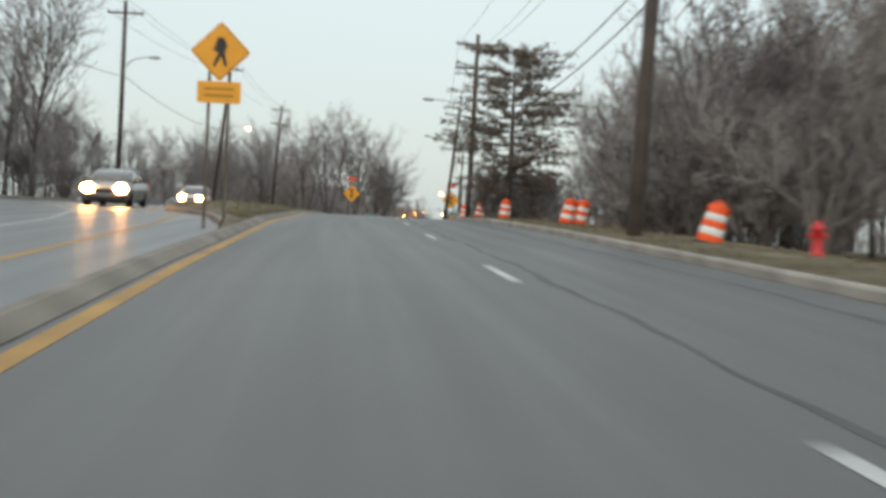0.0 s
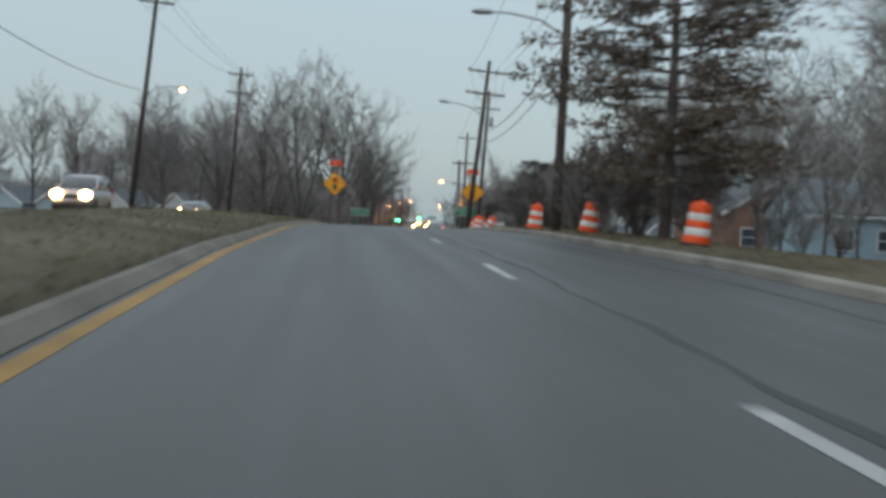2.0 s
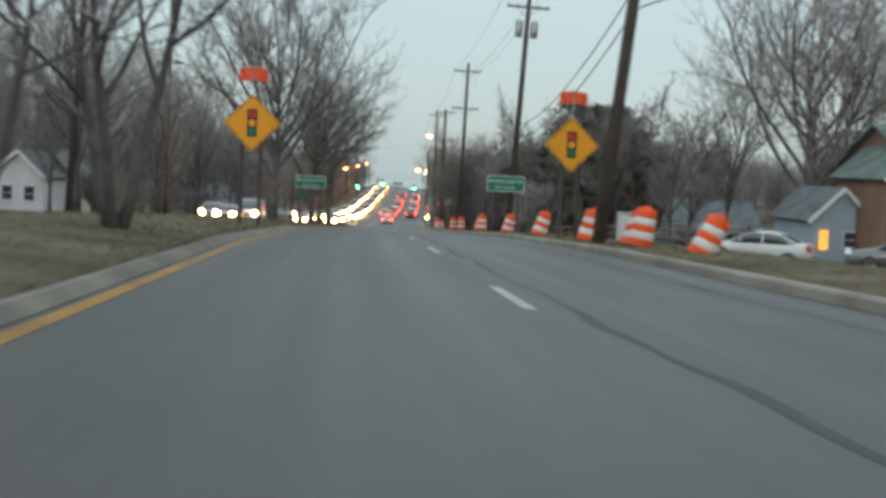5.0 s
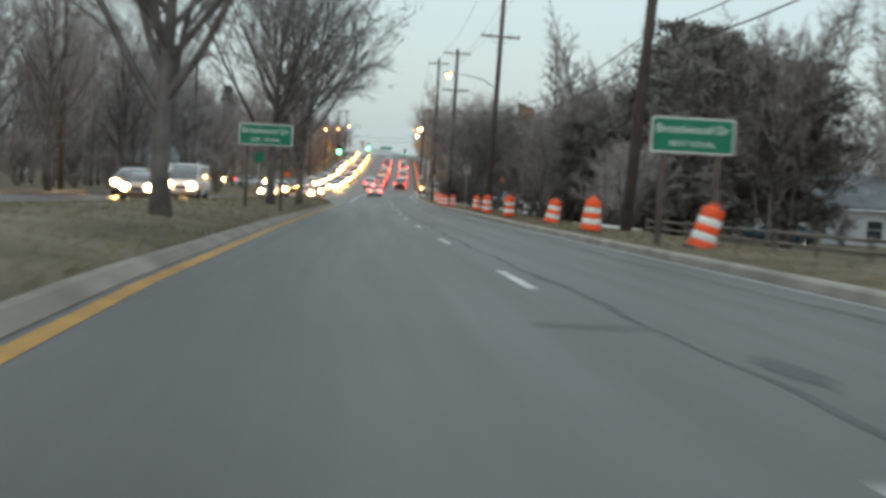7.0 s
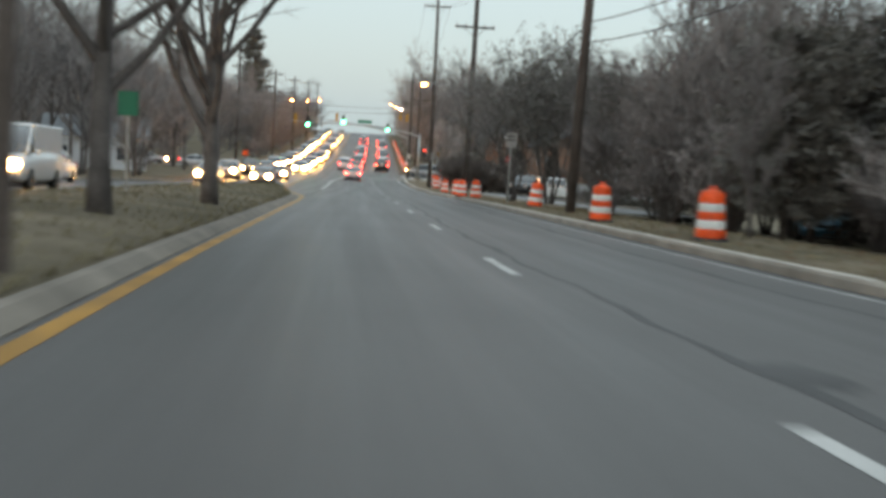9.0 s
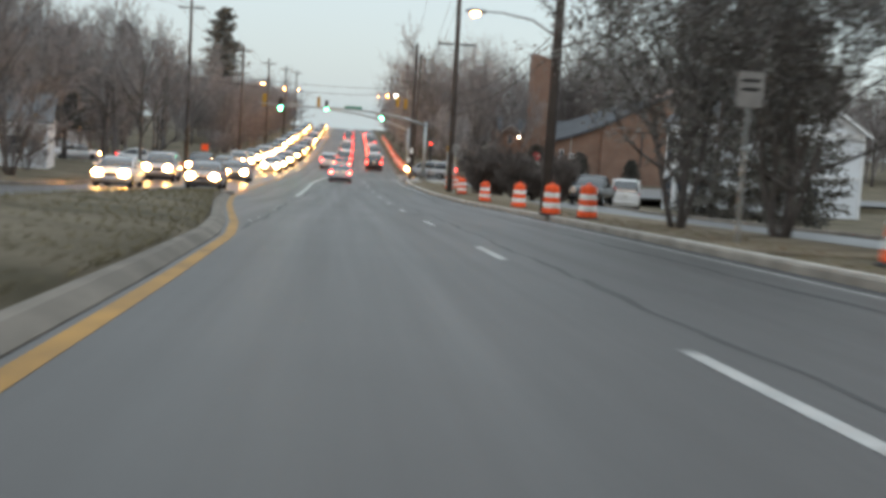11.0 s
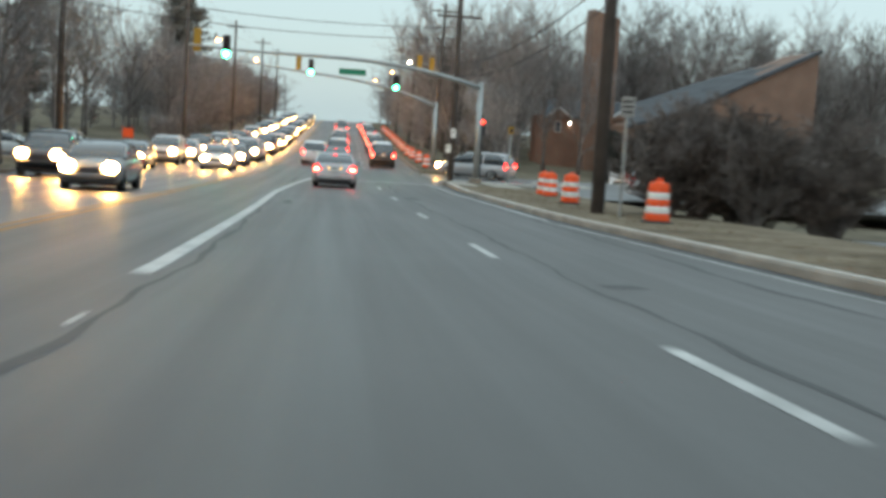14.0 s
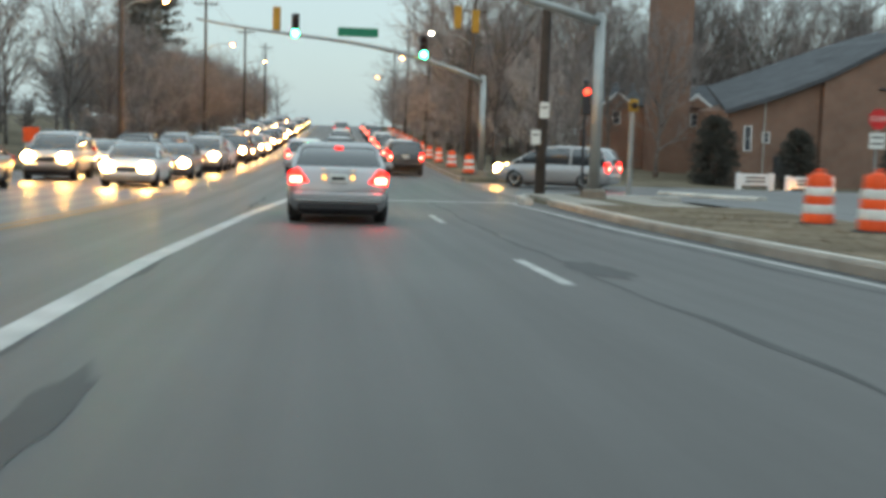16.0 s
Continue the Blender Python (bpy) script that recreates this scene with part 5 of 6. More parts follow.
for x, y, k, sc in ((17.2, 71.0, 2, 0.6), (19.6, 76.5, 0, 0.62), (16.6, 79.0, 2, 0.55), (22.6, 80.0, 2, 0.7), (25.5, 84.0, 0, 0.65)):
    place(T_MID[k], x, y, sc, 31 * x)
for x, y, sc in ((18.4, 73.5, 0.45), (21.0, 78.0, 0.5), (24.0, 82.0, 0.5), (15.6, 75.5, 0.4)):
    place(T_SHRUB[int(y) % 2], x, y, sc, 53 * x)
# thicket behind the blue car
for x, y, k, s in ((12.5, 187, 1, 0.8), (13.6, 190, 0, 0.85), (12.8, 193.5, 2, 0.8), (16.8, 193, 1, 0.95), (17.3, 198, 0, 0.9), (17.0, 203, 1, 0.95), (18.8, 196, 2, 1.0)):
    place(T_MID[k], x, y, s, 50 * k + y)
for x, y, s in ((11.8, 184, 0.9), (13.2, 186, 1.0), (14.4, 191.5, 1.1), (12.2, 190.5, 0.9), (17.5, 190, 1.1), (19.5, 193, 1.2), (18.2, 186, 1.1), (16.8, 181, 0.9), (15.0, 178.5, 0.8), (17.0, 175, 1.0)):
    place(T_SHRUB[int(y) % 2], x, y, s, 37 * y)

# evergreens
pine = conifer(51, 8.6, 7.5, "tall sparse conifer with level tiers of brownish foliage", RUSTLEAF, whorls=22, per=8, clumps=9, blades=13, bare=0.16, ragged=0.45, blen=0.2, profile=(0.82, 1.0, 1.0, 0.95, 0.85, 0.58), rise=0.12, inner=0.25)
place(pine, 10.6, 54.6, 1.08, 0)
ever = conifer(52, 10, 6.5, "dark bushy evergreen tree", NEEDLE, whorls=30, per=6, clumps=9, blades=10, bare=0.02, blen=0.32, ragged=0.45, profile=(0.85, 1.0, 1.0, 0.85, 0.62, 0.35))
tall = conifer(53, 14, 7.5, "tall ragged dark pine", NEEDLE, whorls=24, per=5, clumps=8, blades=12, bare=0.25, blen=0.38, ragged=0.55, profile=0.5)
cone = conifer(54, 3.3, 2.6, "conical dark evergreen bush by the church", YEW, whorls=26, per=9, clumps=6, blades=9, bare=0.0, blen=0.17, ragged=0.2, profile=(0.85, 1.0, 0.9, 0.68, 0.4, 0.15), name="evergreen_bush", group="conical evergreen bushes")
place(T_MID[2], 17.0, 160.5, 1.0, 0)
broadleaf = conifer(56, 8.6, 6.4, "dense dark evergreen tree on several short stems", NEEDLE, whorls=30, per=7, clumps=9, blades=11, bare=0.13, blen=0.3, ragged=0.4, profile=(0.75, 1.0, 1.0, 0.95, 0.75, 0.4))
for x, y, sc, turn_ in ((11.4, 176.3, 0.62, 0), (13.8, 169.8, 0.78, 120), (14.2, 181.5, 0.72, 230), (15.4, 164.6, 0.98, 300), (18.2, 162.0, 0.9, 40)):
    place(broadleaf, x, y, sc, turn_)
place(ever, 18.7, 176.8, 1.08, 60)
place(ever, 15.8, 172.0, 1.05, 200)
place(ever, 18.2, 181.0, 1.1, 130)
place(ever, 21.0, 186.0, 1.2, 290)
place(leafy, 19.5, 190.0, 1.1, 20)
place(ever, 22.8, 250.5, 1.1, 0)
place(ever, 26.8, 249.0, 1.15, 100)
place(tall, -19.2, 425.0, 1.65, 60)
place(tall, -17.0, 392.0, 1.1, 160)
place(tall, -26.5, 352.0, 1.15, 250)
place(tall, -24.0, 300.0, 0.9, 200)
place(tall, 16.0, 375.0, 0.8, 200)
place(cone, 32.4, 336.0, 1.15, 0)
place(cone, 26.9, 336.0, 1.3, 60)
place(cone, 39.0, 335.5, 1.0, 120)


# ---- vehicles ----
def ring(y, zb, zt, w):
    c = min(0.12, (zt - zb) * 0.25)
    m = zb + (zt - zb) * 0.55
    half = [(w * 0.86, zb), (w * 0.97, zb + c), (w, m), (w * 0.97, zt - c), (w * 0.84, zt)]
    return [(x, y, z) for x, z in half] + [(-x, y, z) for x, z in reversed(half)]


def cabring(y, zb, zt, wb, wt):
    return [(wb, y, zb), (wb * 0.5 + wt * 0.5, y, zb * 0.45 + zt * 0.55), (wt, y, zt - 0.05), (wt * 0.8, y, zt), (-wt * 0.8, y, zt), (-wt, y, zt - 0.05), (-wb * 0.5 - wt * 0.5, y, zb * 0.45 + zt * 0.55), (-wb, y, zb)]


KINDS = {
    # length, width, belt; body profile (fraction of length from the rear, bottom, top, half-width); cabin profile (y fraction, top)
    "sedan": (4.7, 1.80, 0.95, [(-0.5, 0.42, 0.66, 0.80), (-0.49, 0.3, 0.88, 0.93), (-0.46, 0.22, 0.98, 0.98), (-0.36, 0.2, 1.01, 1.0), (0, 0.19, 0.97, 1.0), (0.22, 0.2, 0.96, 1.0), (0.36, 0.2, 0.87, 0.98), (0.46, 0.22, 0.74, 0.93), (0.49, 0.28, 0.66, 0.87), (0.5, 0.36, 0.56, 0.78)], [(-0.37, 1.0), (-0.22, 1.36), (-0.1, 1.44), (0.02, 1.43), (0.12, 1.33), (0.25, 0.99)]),
    "suv": (4.6, 1.86, 1.1, [(-0.5, 0.5, 0.8, 0.86), (-0.495, 0.38, 1.02, 0.95), (-0.47, 0.32, 1.1, 0.98), (-0.3, 0.3, 1.12, 1.0), (0, 0.3, 1.1, 1.0), (0.22, 0.3, 1.1, 1.0), (0.36, 0.3, 1.04, 0.98), (0.46, 0.33, 0.94, 0.94), (0.49, 0.4, 0.84, 0.9), (0.5, 0.46, 0.7, 0.82)], [(-0.485, 1.12), (-0.45, 1.6), (-0.4, 1.72), (-0.1, 1.74), (0.06, 1.68), (0.12, 1.6), (0.25, 1.12)]),
    "minivan": (4.95, 1.92, 1.05, [(-0.5, 0.42, 0.8, 0.86), (-0.495, 0.3, 1.0, 0.96), (-0.47, 0.24, 1.06, 0.99), (-0.2, 0.22, 1.07, 1.0), (0.1, 0.22, 1.05, 1.0), (0.28, 0.22, 1.03, 1.0), (0.4, 0.24, 0.92, 0.96), (0.47, 0.28, 0.78, 0.9), (0.5, 0.38, 0.6, 0.8)], [(-0.49, 1.08), (-0.44, 1.62), (-0.38, 1.72), (-0.05, 1.74), (0.1, 1.66), (0.2, 1.45), (0.34, 1.05)]),
    "van": (5.4, 2.0, 1.15, [(-0.5, 0.4, 1.2, 0.96), (-0.49, 0.32, 1.3, 0.99), (-0.2, 0.3, 1.32, 1.0), (0.2, 0.3, 1.3, 1.0), (0.36, 0.3, 1.2, 0.98), (0.46, 0.33, 1.02, 0.94), (0.5, 0.42, 0.8, 0.86)], [(-0.495, 1.3), (-0.48, 2.0), (-0.44, 2.08), (0.1, 2.1), (0.2, 2.04), (0.38, 1.2)]),
    "pickup": (5.4, 1.95, 1.12, [(-0.5, 0.5, 0.9, 0.96), (-0.49, 0.45, 1.08, 0.99), (-0.3, 0.42, 1.1, 1.0), (0, 0.4, 1.1, 1.0), (0.22, 0.4, 1.1, 1.0), (0.38, 0.4, 1.06, 0.99), (0.47, 0.42, 0.98, 0.96), (0.5, 0.5, 0.8, 0.9)], [(-0.13, 1.1), (-0.11, 1.62), (-0.06, 1.74), (0.06, 1.74), (0.12, 1.66), (0.22, 1.12)]),
}


def vehicle(kind, body_mat, label, head=True, tail=TAIL, group="", plate=True, name=None):
    L, W, belt, prof, cab = KINDS[kind]
    w = W / 2
    t = thing(name or {"sedan": "sedan_car", "suv": "suv_car", "minivan": "minivan", "van": "panel_van", "pickup": "pickup_truck"}[kind], label, "car" if kind in ("sedan", "suv") else kind.replace("pickup", "pickup truck"), group)
    body = part("body", Shape().loft([ring(f * L, zb, zt, w * k) for f, zb, zt, k in prof]), body_mat, t, "painted body", True)
    top = max(z for _, z in cab)
    rings = []
    for f, z in cab:
        u = (z - belt) / (top - belt)
        rings.append(cabring(f * L, belt - 0.05, max(z, belt - 0.02), w * 0.93, w * (0.93 - 0.17 * max(0, u))))
    part("window_glass", Shape().loft(rings), GLASS, t, "dark window glass", True)
    # roof, pillars
    tops = [(f, z) for f, z in cab if z > belt + (top - belt) * 0.78]
    s = Shape()
    rr = []
    for f, z in tops:
        u = (z - belt) / (top - belt)
        ww = w * (0.93 - 0.17 * u) + 0.012
        rr.append([(ww, f * L, z - 0.1), (ww, f * L, z - 0.03), (ww * 0.82, f * L, z + 0.018), (-ww * 0.82, f * L, z + 0.018), (-ww, f * L, z - 0.03), (-ww, f * L, z - 0.1)])
    part("roof", s.loft(rr), body_mat, t, "", True)
    for sx in (-1, 1):
        pts = []
        for f, z in cab:
            u = max(0, (z - belt) / (top - belt))
            pts.append((sx * (w * (0.93 - 0.17 * u)), f * L, max(z - 0.05, belt - 0.04)))
        k = len(pts)
        half = [i for i in range(k) if cab[i][1] > belt + (top - belt) * 0.75]
        part("pillar", Shape().tube(pts[:half[0] + 1], 0.045, 6), body_mat, t)
        part("pillar", Shape().tube(pts[half[-1]:], 0.04, 6), body_mat, t)
        mid = (cab[half[0]][0] + cab[half[-1]][0]) / 2 * L
        part("pillar", Shape().tube([(sx * w * 0.92, mid, belt - 0.04), (sx * w * 0.77, mid, top - 0.06)], 0.05, 6), body_mat, t)
        if kind == "van":
            part("side_panel", Shape().box((sx * w * 0.86, -0.12 * L, (belt + top) / 2 + 0.04), (0.16, L * 0.66, top - belt - 0.1), bevel=0.04), body_mat, t)
        part("mirror", Shape().box((sx * (w + 0.1), cab[-1][0] * L - 0.45, belt + 0.08), (0.2, 0.1, 0.14), bevel=0.04), body_mat, t)
    R = 0.33 if kind == "sedan" else 0.37
    for sx in (-1, 1):
        for fy in (-0.3, 0.31):
            wh = part("wheel", Shape().lathe([(R * 0.72, -0.12), (R, -0.1), (R, 0.1), (R * 0.72, 0.12)], 20, (0, 0, 0), "x"), TYRE, t, "black tyre", True, pose(sx * (w - 0.12), fy * L, R))
            part("rim", Shape().lathe([(0.05, sx * 0.1 - 0.02), (R * 0.62, sx * 0.1 - 0.02), (R * 0.66, sx * 0.128), (0.08, sx * 0.115)], 16, (0, 0, 0), "x"), CHROME, wh, "bright rim")
    zt = {"sedan": 0.82, "suv": 0.98, "minivan": 0.95, "van": 1.0, "pickup": 0.95}[kind]
    zh = {"sedan": 0.66, "suv": 0.82, "minivan": 0.72, "van": 0.82, "pickup": 0.86}[kind]
    for sx in (-1, 1):
        if kind == "sedan":
            o = [(sx * 0.52, -0.09), (sx * 0.87, -0.14), (sx * 0.88, 0.08), (sx * 0.72, 0.16)]
        else:
            o = [(sx * 0.7, -0.22), (sx * 0.87, -0.22), (sx * 0.87, 0.2), (sx * 0.72, 0.2)]
        o = [(a * w / 0.9, b) for a, b in o]
        if sx < 0:
            o = o[::-1]
        tl = part("tail_light", Shape().prism(o, 0.16, Matrix.Translation((0, -0.5 * L + 0.085, zt))), tail, t, "red tail light")
        if tail is TAIL:
            part("bulb", Shape().box((sx * w * 0.83, -0.5 * L + 0.0, zt - 0.05), (0.2 if kind == "sedan" else 0.12, 0.03, 0.1), bevel=0.012), TAILBULB, tl, "bright tail bulb")
        lamp = Shape().loft([[(sx * w * 0.66 + a * 0.22, 0.5 * L - 0.17 + d, zh + b * 0.18) for a, b in ((1, 0), (0.7, 0.7), (0, 1), (-0.7, 0.7), (-1, 0), (-0.7, -0.7), (0, -1), (0.7, -0.7))] for d in (0, 0.19)])
        part("headlight", lamp, HEAD if head else CHROME, t, "lit headlight" if head else "clear headlight")
    part("rear_bumper", Shape().box((0, -0.5 * L + 0.03, 0.48 if kind == "sedan" else 0.58), (W * 0.93, 0.16, 0.2), bevel=0.06), body_mat, t)
    part("front_bumper", Shape().box((0, 0.5 * L - 0.03, 0.42 if kind == "sedan" else 0.52), (W * 0.88, 0.16, 0.2), bevel=0.06), body_mat, t)
    part("grille", Shape().box((0, 0.5 * L - 0.02, 0.58 if kind == "sedan" else 0.74), (W * 0.36, 0.1, 0.16), bevel=0.02), DARKMETAL, t)
    part("underside", Shape().box((0, 0, 0.22), (W * 0.8, L * 0.8, 0.16)), DARKMETAL, t)
    if plate:
        pl = part("number_plate", Shape().box((0, -0.5 * L - 0.015, zt - 0.02), (0.34, 0.04, 0.16), bevel=0.01), SIGN_WHITE, t, "pale number plate")
        part("bar", Shape().box((0, -0.5 * L - 0.04, zt - 0.02), (0.24, 0.006, 0.05)), SIGN_BLACK, pl)
    if kind == "sedan":
        part("trunk_trim", Shape().box((0, -0.5 * L + 0.02, zt + 0.13), (0.62, 0.06, 0.035), bevel=0.01), CHROME, t, "chrome trim strip")
    if kind == "sedan" and tail is TAIL:
        part("high_brake_light", Shape().box((0, cab[1][0] * L - 0.03, cab[1][1] - 0.005), (0.16, 0.05, 0.025)), TAIL, t, "lit red high brake light")
        for sx in (-1, 1):
            part("plate_lamp", Shape().box((sx * 0.25, -0.5 * L - 0.012, zt), (0.07, 0.03, 0.08), bevel=0.01), PLATELAMP, t, "amber-lit plate lamp")
        part("bumper_trim", Shape().box((0, -0.5 * L - 0.055, 0.41), (W * 0.86, 0.02, 0.03), bevel=0.008), CHROME, t, "bright bumper strip")
        part("rear_skirt", Shape().box((0, -0.5 * L + 0.1, 0.3), (W * 0.8, 0.16, 0.16), bevel=0.04), DARKMETAL, t, "dark rear skirt")
    if kind == "pickup":
        part("load_bed", Shape().box((0, -0.32 * L, 1.09), (W * 0.84, L * 0.32, 0.06)), DARKMETAL, t, "dark open load bed")
    if kind == "suv":
        for sx in (-1, 1):
            part("roof_rail", Shape().tube([(sx * w * 0.62, -0.36 * L, top + 0.06), (sx * w * 0.62, 0.02 * L, top + 0.06)], 0.02, 6), DARKMETAL, t)
    return t


def park(t, o, y, heading=0.0, x=None, flat=None):
    """Stand a vehicle on the road, following its slope."""
    xx = xr(y) + o if x is None else x
    slope = math.degrees(math.atan2(zr(y + 2) - zr(y - 2), 4))
    turn = -math.degrees(math.atan2(xr(y + 2) - xr(y - 2), 4))
    back = abs(heading) > 90
    z = zr(y) + 0.004 if flat is None else flat
    m = Matrix.Translation((xx, y, z)) @ Matrix.Rotation(radians(turn + heading), 4, "Z") @ Matrix.Rotation(radians((-slope if back else slope) if abs(abs(heading) - 90) > 45 else 0), 4, "X")
    if t.name not in USED:
        USED.add(t.name)
        t.matrix_basis = m
        return t
    return copy_thing(t, m)


silver = vehicle("sedan", SILVER, "silver sedan waiting in the lane with lit red tail lights")
park(silver, 0.25, 281.5)
black_suv = vehicle("suv", BLACKCAR, "black station wagon with lit tail lights", group="cars ahead")
park(black_suv, 3.7, 324.0)
grey_sedan = vehicle("sedan", GREYCAR, "grey sedan in the queue with lit tail lights", group="cars ahead")
white_suv = vehicle("suv", WHITECAR, "white car in the queue with lit tail lights", group="cars ahead")
park(white_suv, -1.4, 322.0)
Q = random.Random(8)
for i, y in enumerate((318.5, 331, 341, 352, 366, 380, 397, 415, 440)):
    park((grey_sedan, black_suv, white_suv)[i % 3], 0.2, y + Q.uniform(-2, 2))
    if i > 0:
        park((black_suv, white_suv, grey_sedan)[i % 3], 3.9, y + 5 + Q.uniform(-2, 2))

on_suv = vehicle("suv", SILVER, "light sport utility car with bright headlights", tail=TAILDIM, group="oncoming cars")
on_sedan = vehicle("sedan", GREYCAR, "grey sedan with bright headlights", tail=TAILDIM, group="oncoming cars")
on_white = vehicle("sedan", WHITECAR, "white sedan with bright headlights", tail=TAILDIM, group="oncoming cars")
on_van = vehicle("van", WHITECAR, "white panel van with bright headlights", tail=TAILDIM, group="oncoming cars")
on_dark = vehicle("suv", BLACKCAR, "dark sport utility car with bright headlights", tail=TAILDIM, group="oncoming cars")


def oncoming(t, y, lane):
    return park(t, opp_right(y) - (1.95 if lane == 0 else 5.6), y, 180)


for t, y, lane in ((on_sedan, 34, 0), (on_suv, 78, 0), (on_white, 108, 0), (on_sedan, 173, 0), (on_suv, 187, 1), (on_van, 185, 0), (on_white, 203, 1), (on_white, 239, 1), (on_sedan, 244.5, 0), (on_suv, 255, 1), (on_sedan, 265, 0), (on_dark, 275, 1), (on_sedan, 293, 1), (on_white, 300, 0), (on_suv, 305, 1)):
    oncoming(t, y, lane)
kinds = (on_sedan, on_suv, on_white, on_dark)
for i, y in enumerate(range(310, 490, 8)):
    oncoming(kinds[i % 4], y + Q.uniform(-2, 2), 0)
    oncoming(kinds[(i + 2) % 4], y + 4 + Q.uniform(-2, 2), 1)

minivan = vehicle("minivan", SILVER, "silver minivan turning in the side street", tail=TAIL)
park(minivan, 0, 309.0, 62, x=11.3, flat=zr(309.0))
blue = vehicle("sedan", BLUECAR, "teal blue car parked behind the verge", head=False, tail=TAILDIM)
park(blue, 0, 186.5, 165, x=16.4, flat=ground_z(16.4, 186.5))
pick = vehicle("pickup", BLACKCAR, "dark pickup truck parked on the service road", head=False, tail=TAILDIM)
park(pick, 0, 252.5, 158, x=16.0, flat=zr(252.5) + 0.06)
wvan = vehicle("van", WHITECAR, "white box van parked beside the house", head=False, tail=TAILDIM)
park(wvan, 0, 264.5, -14, x=21.0, flat=ground_z(21.0, 264.5) + 0.02)
lot_van = vehicle("minivan", SILVER, "pale grey minivan on the church drive", head=False, tail=TAILDIM)
park(lot_van, 0, 283.0, -95, x=17.4, flat=zr(283.0) + 0.035)
pale = vehicle("sedan", WHITECAR, "white sedan parked below the verge", head=False, tail=TAILDIM)
park(pale, 0, 130.0, 60, x=18.2, flat=ground_z(18.2, 130) - 0.25)
teal_far = vehicle("sedan", BLUECAR, "pale teal car parked by the cottage", head=False, tail=TAILDIM)
park(teal_far, 0, 184.0, 80, x=25.2, flat=ground_z(25.2, 184) - 0.15)
grey_low = vehicle("sedan", GREYCAR, "grey sedan parked beside the brick house", head=False, tail=TAILDIM)
park(grey_low, 0, 121.0, 70, x=21.3, flat=ground_z(21.3, 121) - 0.2)
left_car = vehicle("sedan", WHITECAR, "white sedan at the side street on the far side", head=True)
park(left_car, 0, 304.0, -88, x=-17.5, flat=zr(304))
park(left_car, 0, 306.5, -80, x=-24.0, flat=zr(306.5))


# ---- houses ----
def window(t, x, z, w, h, y, facing=-1, m=None):
    fr = Shape()
    b = 0.07
    for cx, cz, sx, sz in ((0, h / 2, w + 2 * b, b), (0, -h / 2, w + 2 * b, b), (-w / 2 - b / 2, 0, b, h), (w / 2 + b / 2, 0, b, h), (0, 0, w, 0.04)):
        fr.box((cx, 0, cz), (sx, 0.09, sz))
    mm = Matrix.Translation((x, y + facing * 0.04, z)) if m is None else m
    f = part("window_frame", fr, TRIM, t, "white window frame", m=mm)
    part("pane", Shape().box((0, -facing * 0.02, 0), (w, 0.02, h)), PANE, f, "dark glass pane")


def house(x, y, yaw, w, d, eave, ridge, wall, roof, label, gable="front", windows=(), door=None, chimney=None, over=0.35, drop=0.5, name="house"):
    t = thing(name, label, "house", "houses")
    gz = ground_z(x, y)
    t.matrix_basis = pose(x, y, gz, 0, 0, yaw)
    if gable == "front":
        out = [(-w / 2, -drop), (w / 2, -drop), (w / 2, eave), (0, ridge), (-w / 2, eave)]
        part("wall", Shape().prism(out, d), wall, t)
        pitch = math.atan2(ridge - eave, w / 2)
        for s in (-1, 1):
            ln = (w / 2 + over) / math.cos(pitch)
            m = Matrix.Translation((s * (w / 2 + over) / 2, 0, ridge + 0.09 - (w / 2 + over) / 2 * math.tan(pitch))) @ Matrix.Rotation(s * pitch, 4, "Y")
            part("roof", Shape().box((0, 0, 0), (ln, d + 2 * over, 0.14), m.to_3x3().to_4x4()), roof, t, m=Matrix.Translation(m.translation))
            part("fascia", Shape().box((0, 0, 0), (ln, 0.06, 0.22), m.to_3x3().to_4x4()), TRIM, t, "white fascia board", m=Matrix.Translation(m.translation + Vector((0, -d / 2 - over - 0.03, -0.05))))
    else:
        out = [(-d / 2, -drop), (d / 2, -drop), (d / 2, eave), (0, ridge), (-d / 2, eave)]
        part("wall", Shape().prism(out, w, Matrix.Rotation(radians(90), 4, "Z")), wall, t)
        pitch = math.atan2(ridge - eave, d / 2)
        for s in (-1, 1):
            ln = (d / 2 + over) / math.cos(pitch)
            c = Vector((0, s * (d / 2 + over) / 2, ridge + 0.09 - (d / 2 + over) / 2 * math.tan(pitch)))
            r = Matrix.Rotation(-s * pitch, 4, "X")
            part("roof", Shape().box((0, 0, 0), (w + 2 * over, ln, 0.14), r), roof, t, m=Matrix.Translation(c))
        part("gutter", Shape().box((0, -d / 2 - over - 0.05, eave - over * math.tan(pitch)), (w + 2 * over, 0.1, 0.12)), TRIM, t, "white gutter")
    for wx, wz, ww, wh in windows:
        window(t, wx, wz, ww, wh, -d / 2)
    if door:
        dr = part("door", Shape().box((door[0], -d / 2 - 0.03, 1.0), (0.9, 0.08, 2.05), bevel=0.02), TRIM, t, "pale door")
        part("knob", Shape().lathe([(0.01, -0.05), (0.035, -0.03), (0.02, 0.0)], 8, (door[0] + 0.35, -d / 2 - 0.07, 1.0), "y"), CHROME, dr)
    if chimney:
        part("chimney", Shape().box((chimney[0], chimney[1], ridge - 0.1), (0.7, 0.7, 2.4), bevel=0.03), BRICK, t, "brick chimney")
    return t


house(26.0, 110.0, 8, 6.6, 10, 3.0, 5.0, BRICK, SHINGLE, "brick bungalow with a grey gabled roof", windows=((-1.6, 1.4, 1.0, 1.2), (1.5, 1.4, 1.0, 1.2)), door=(0.1,))
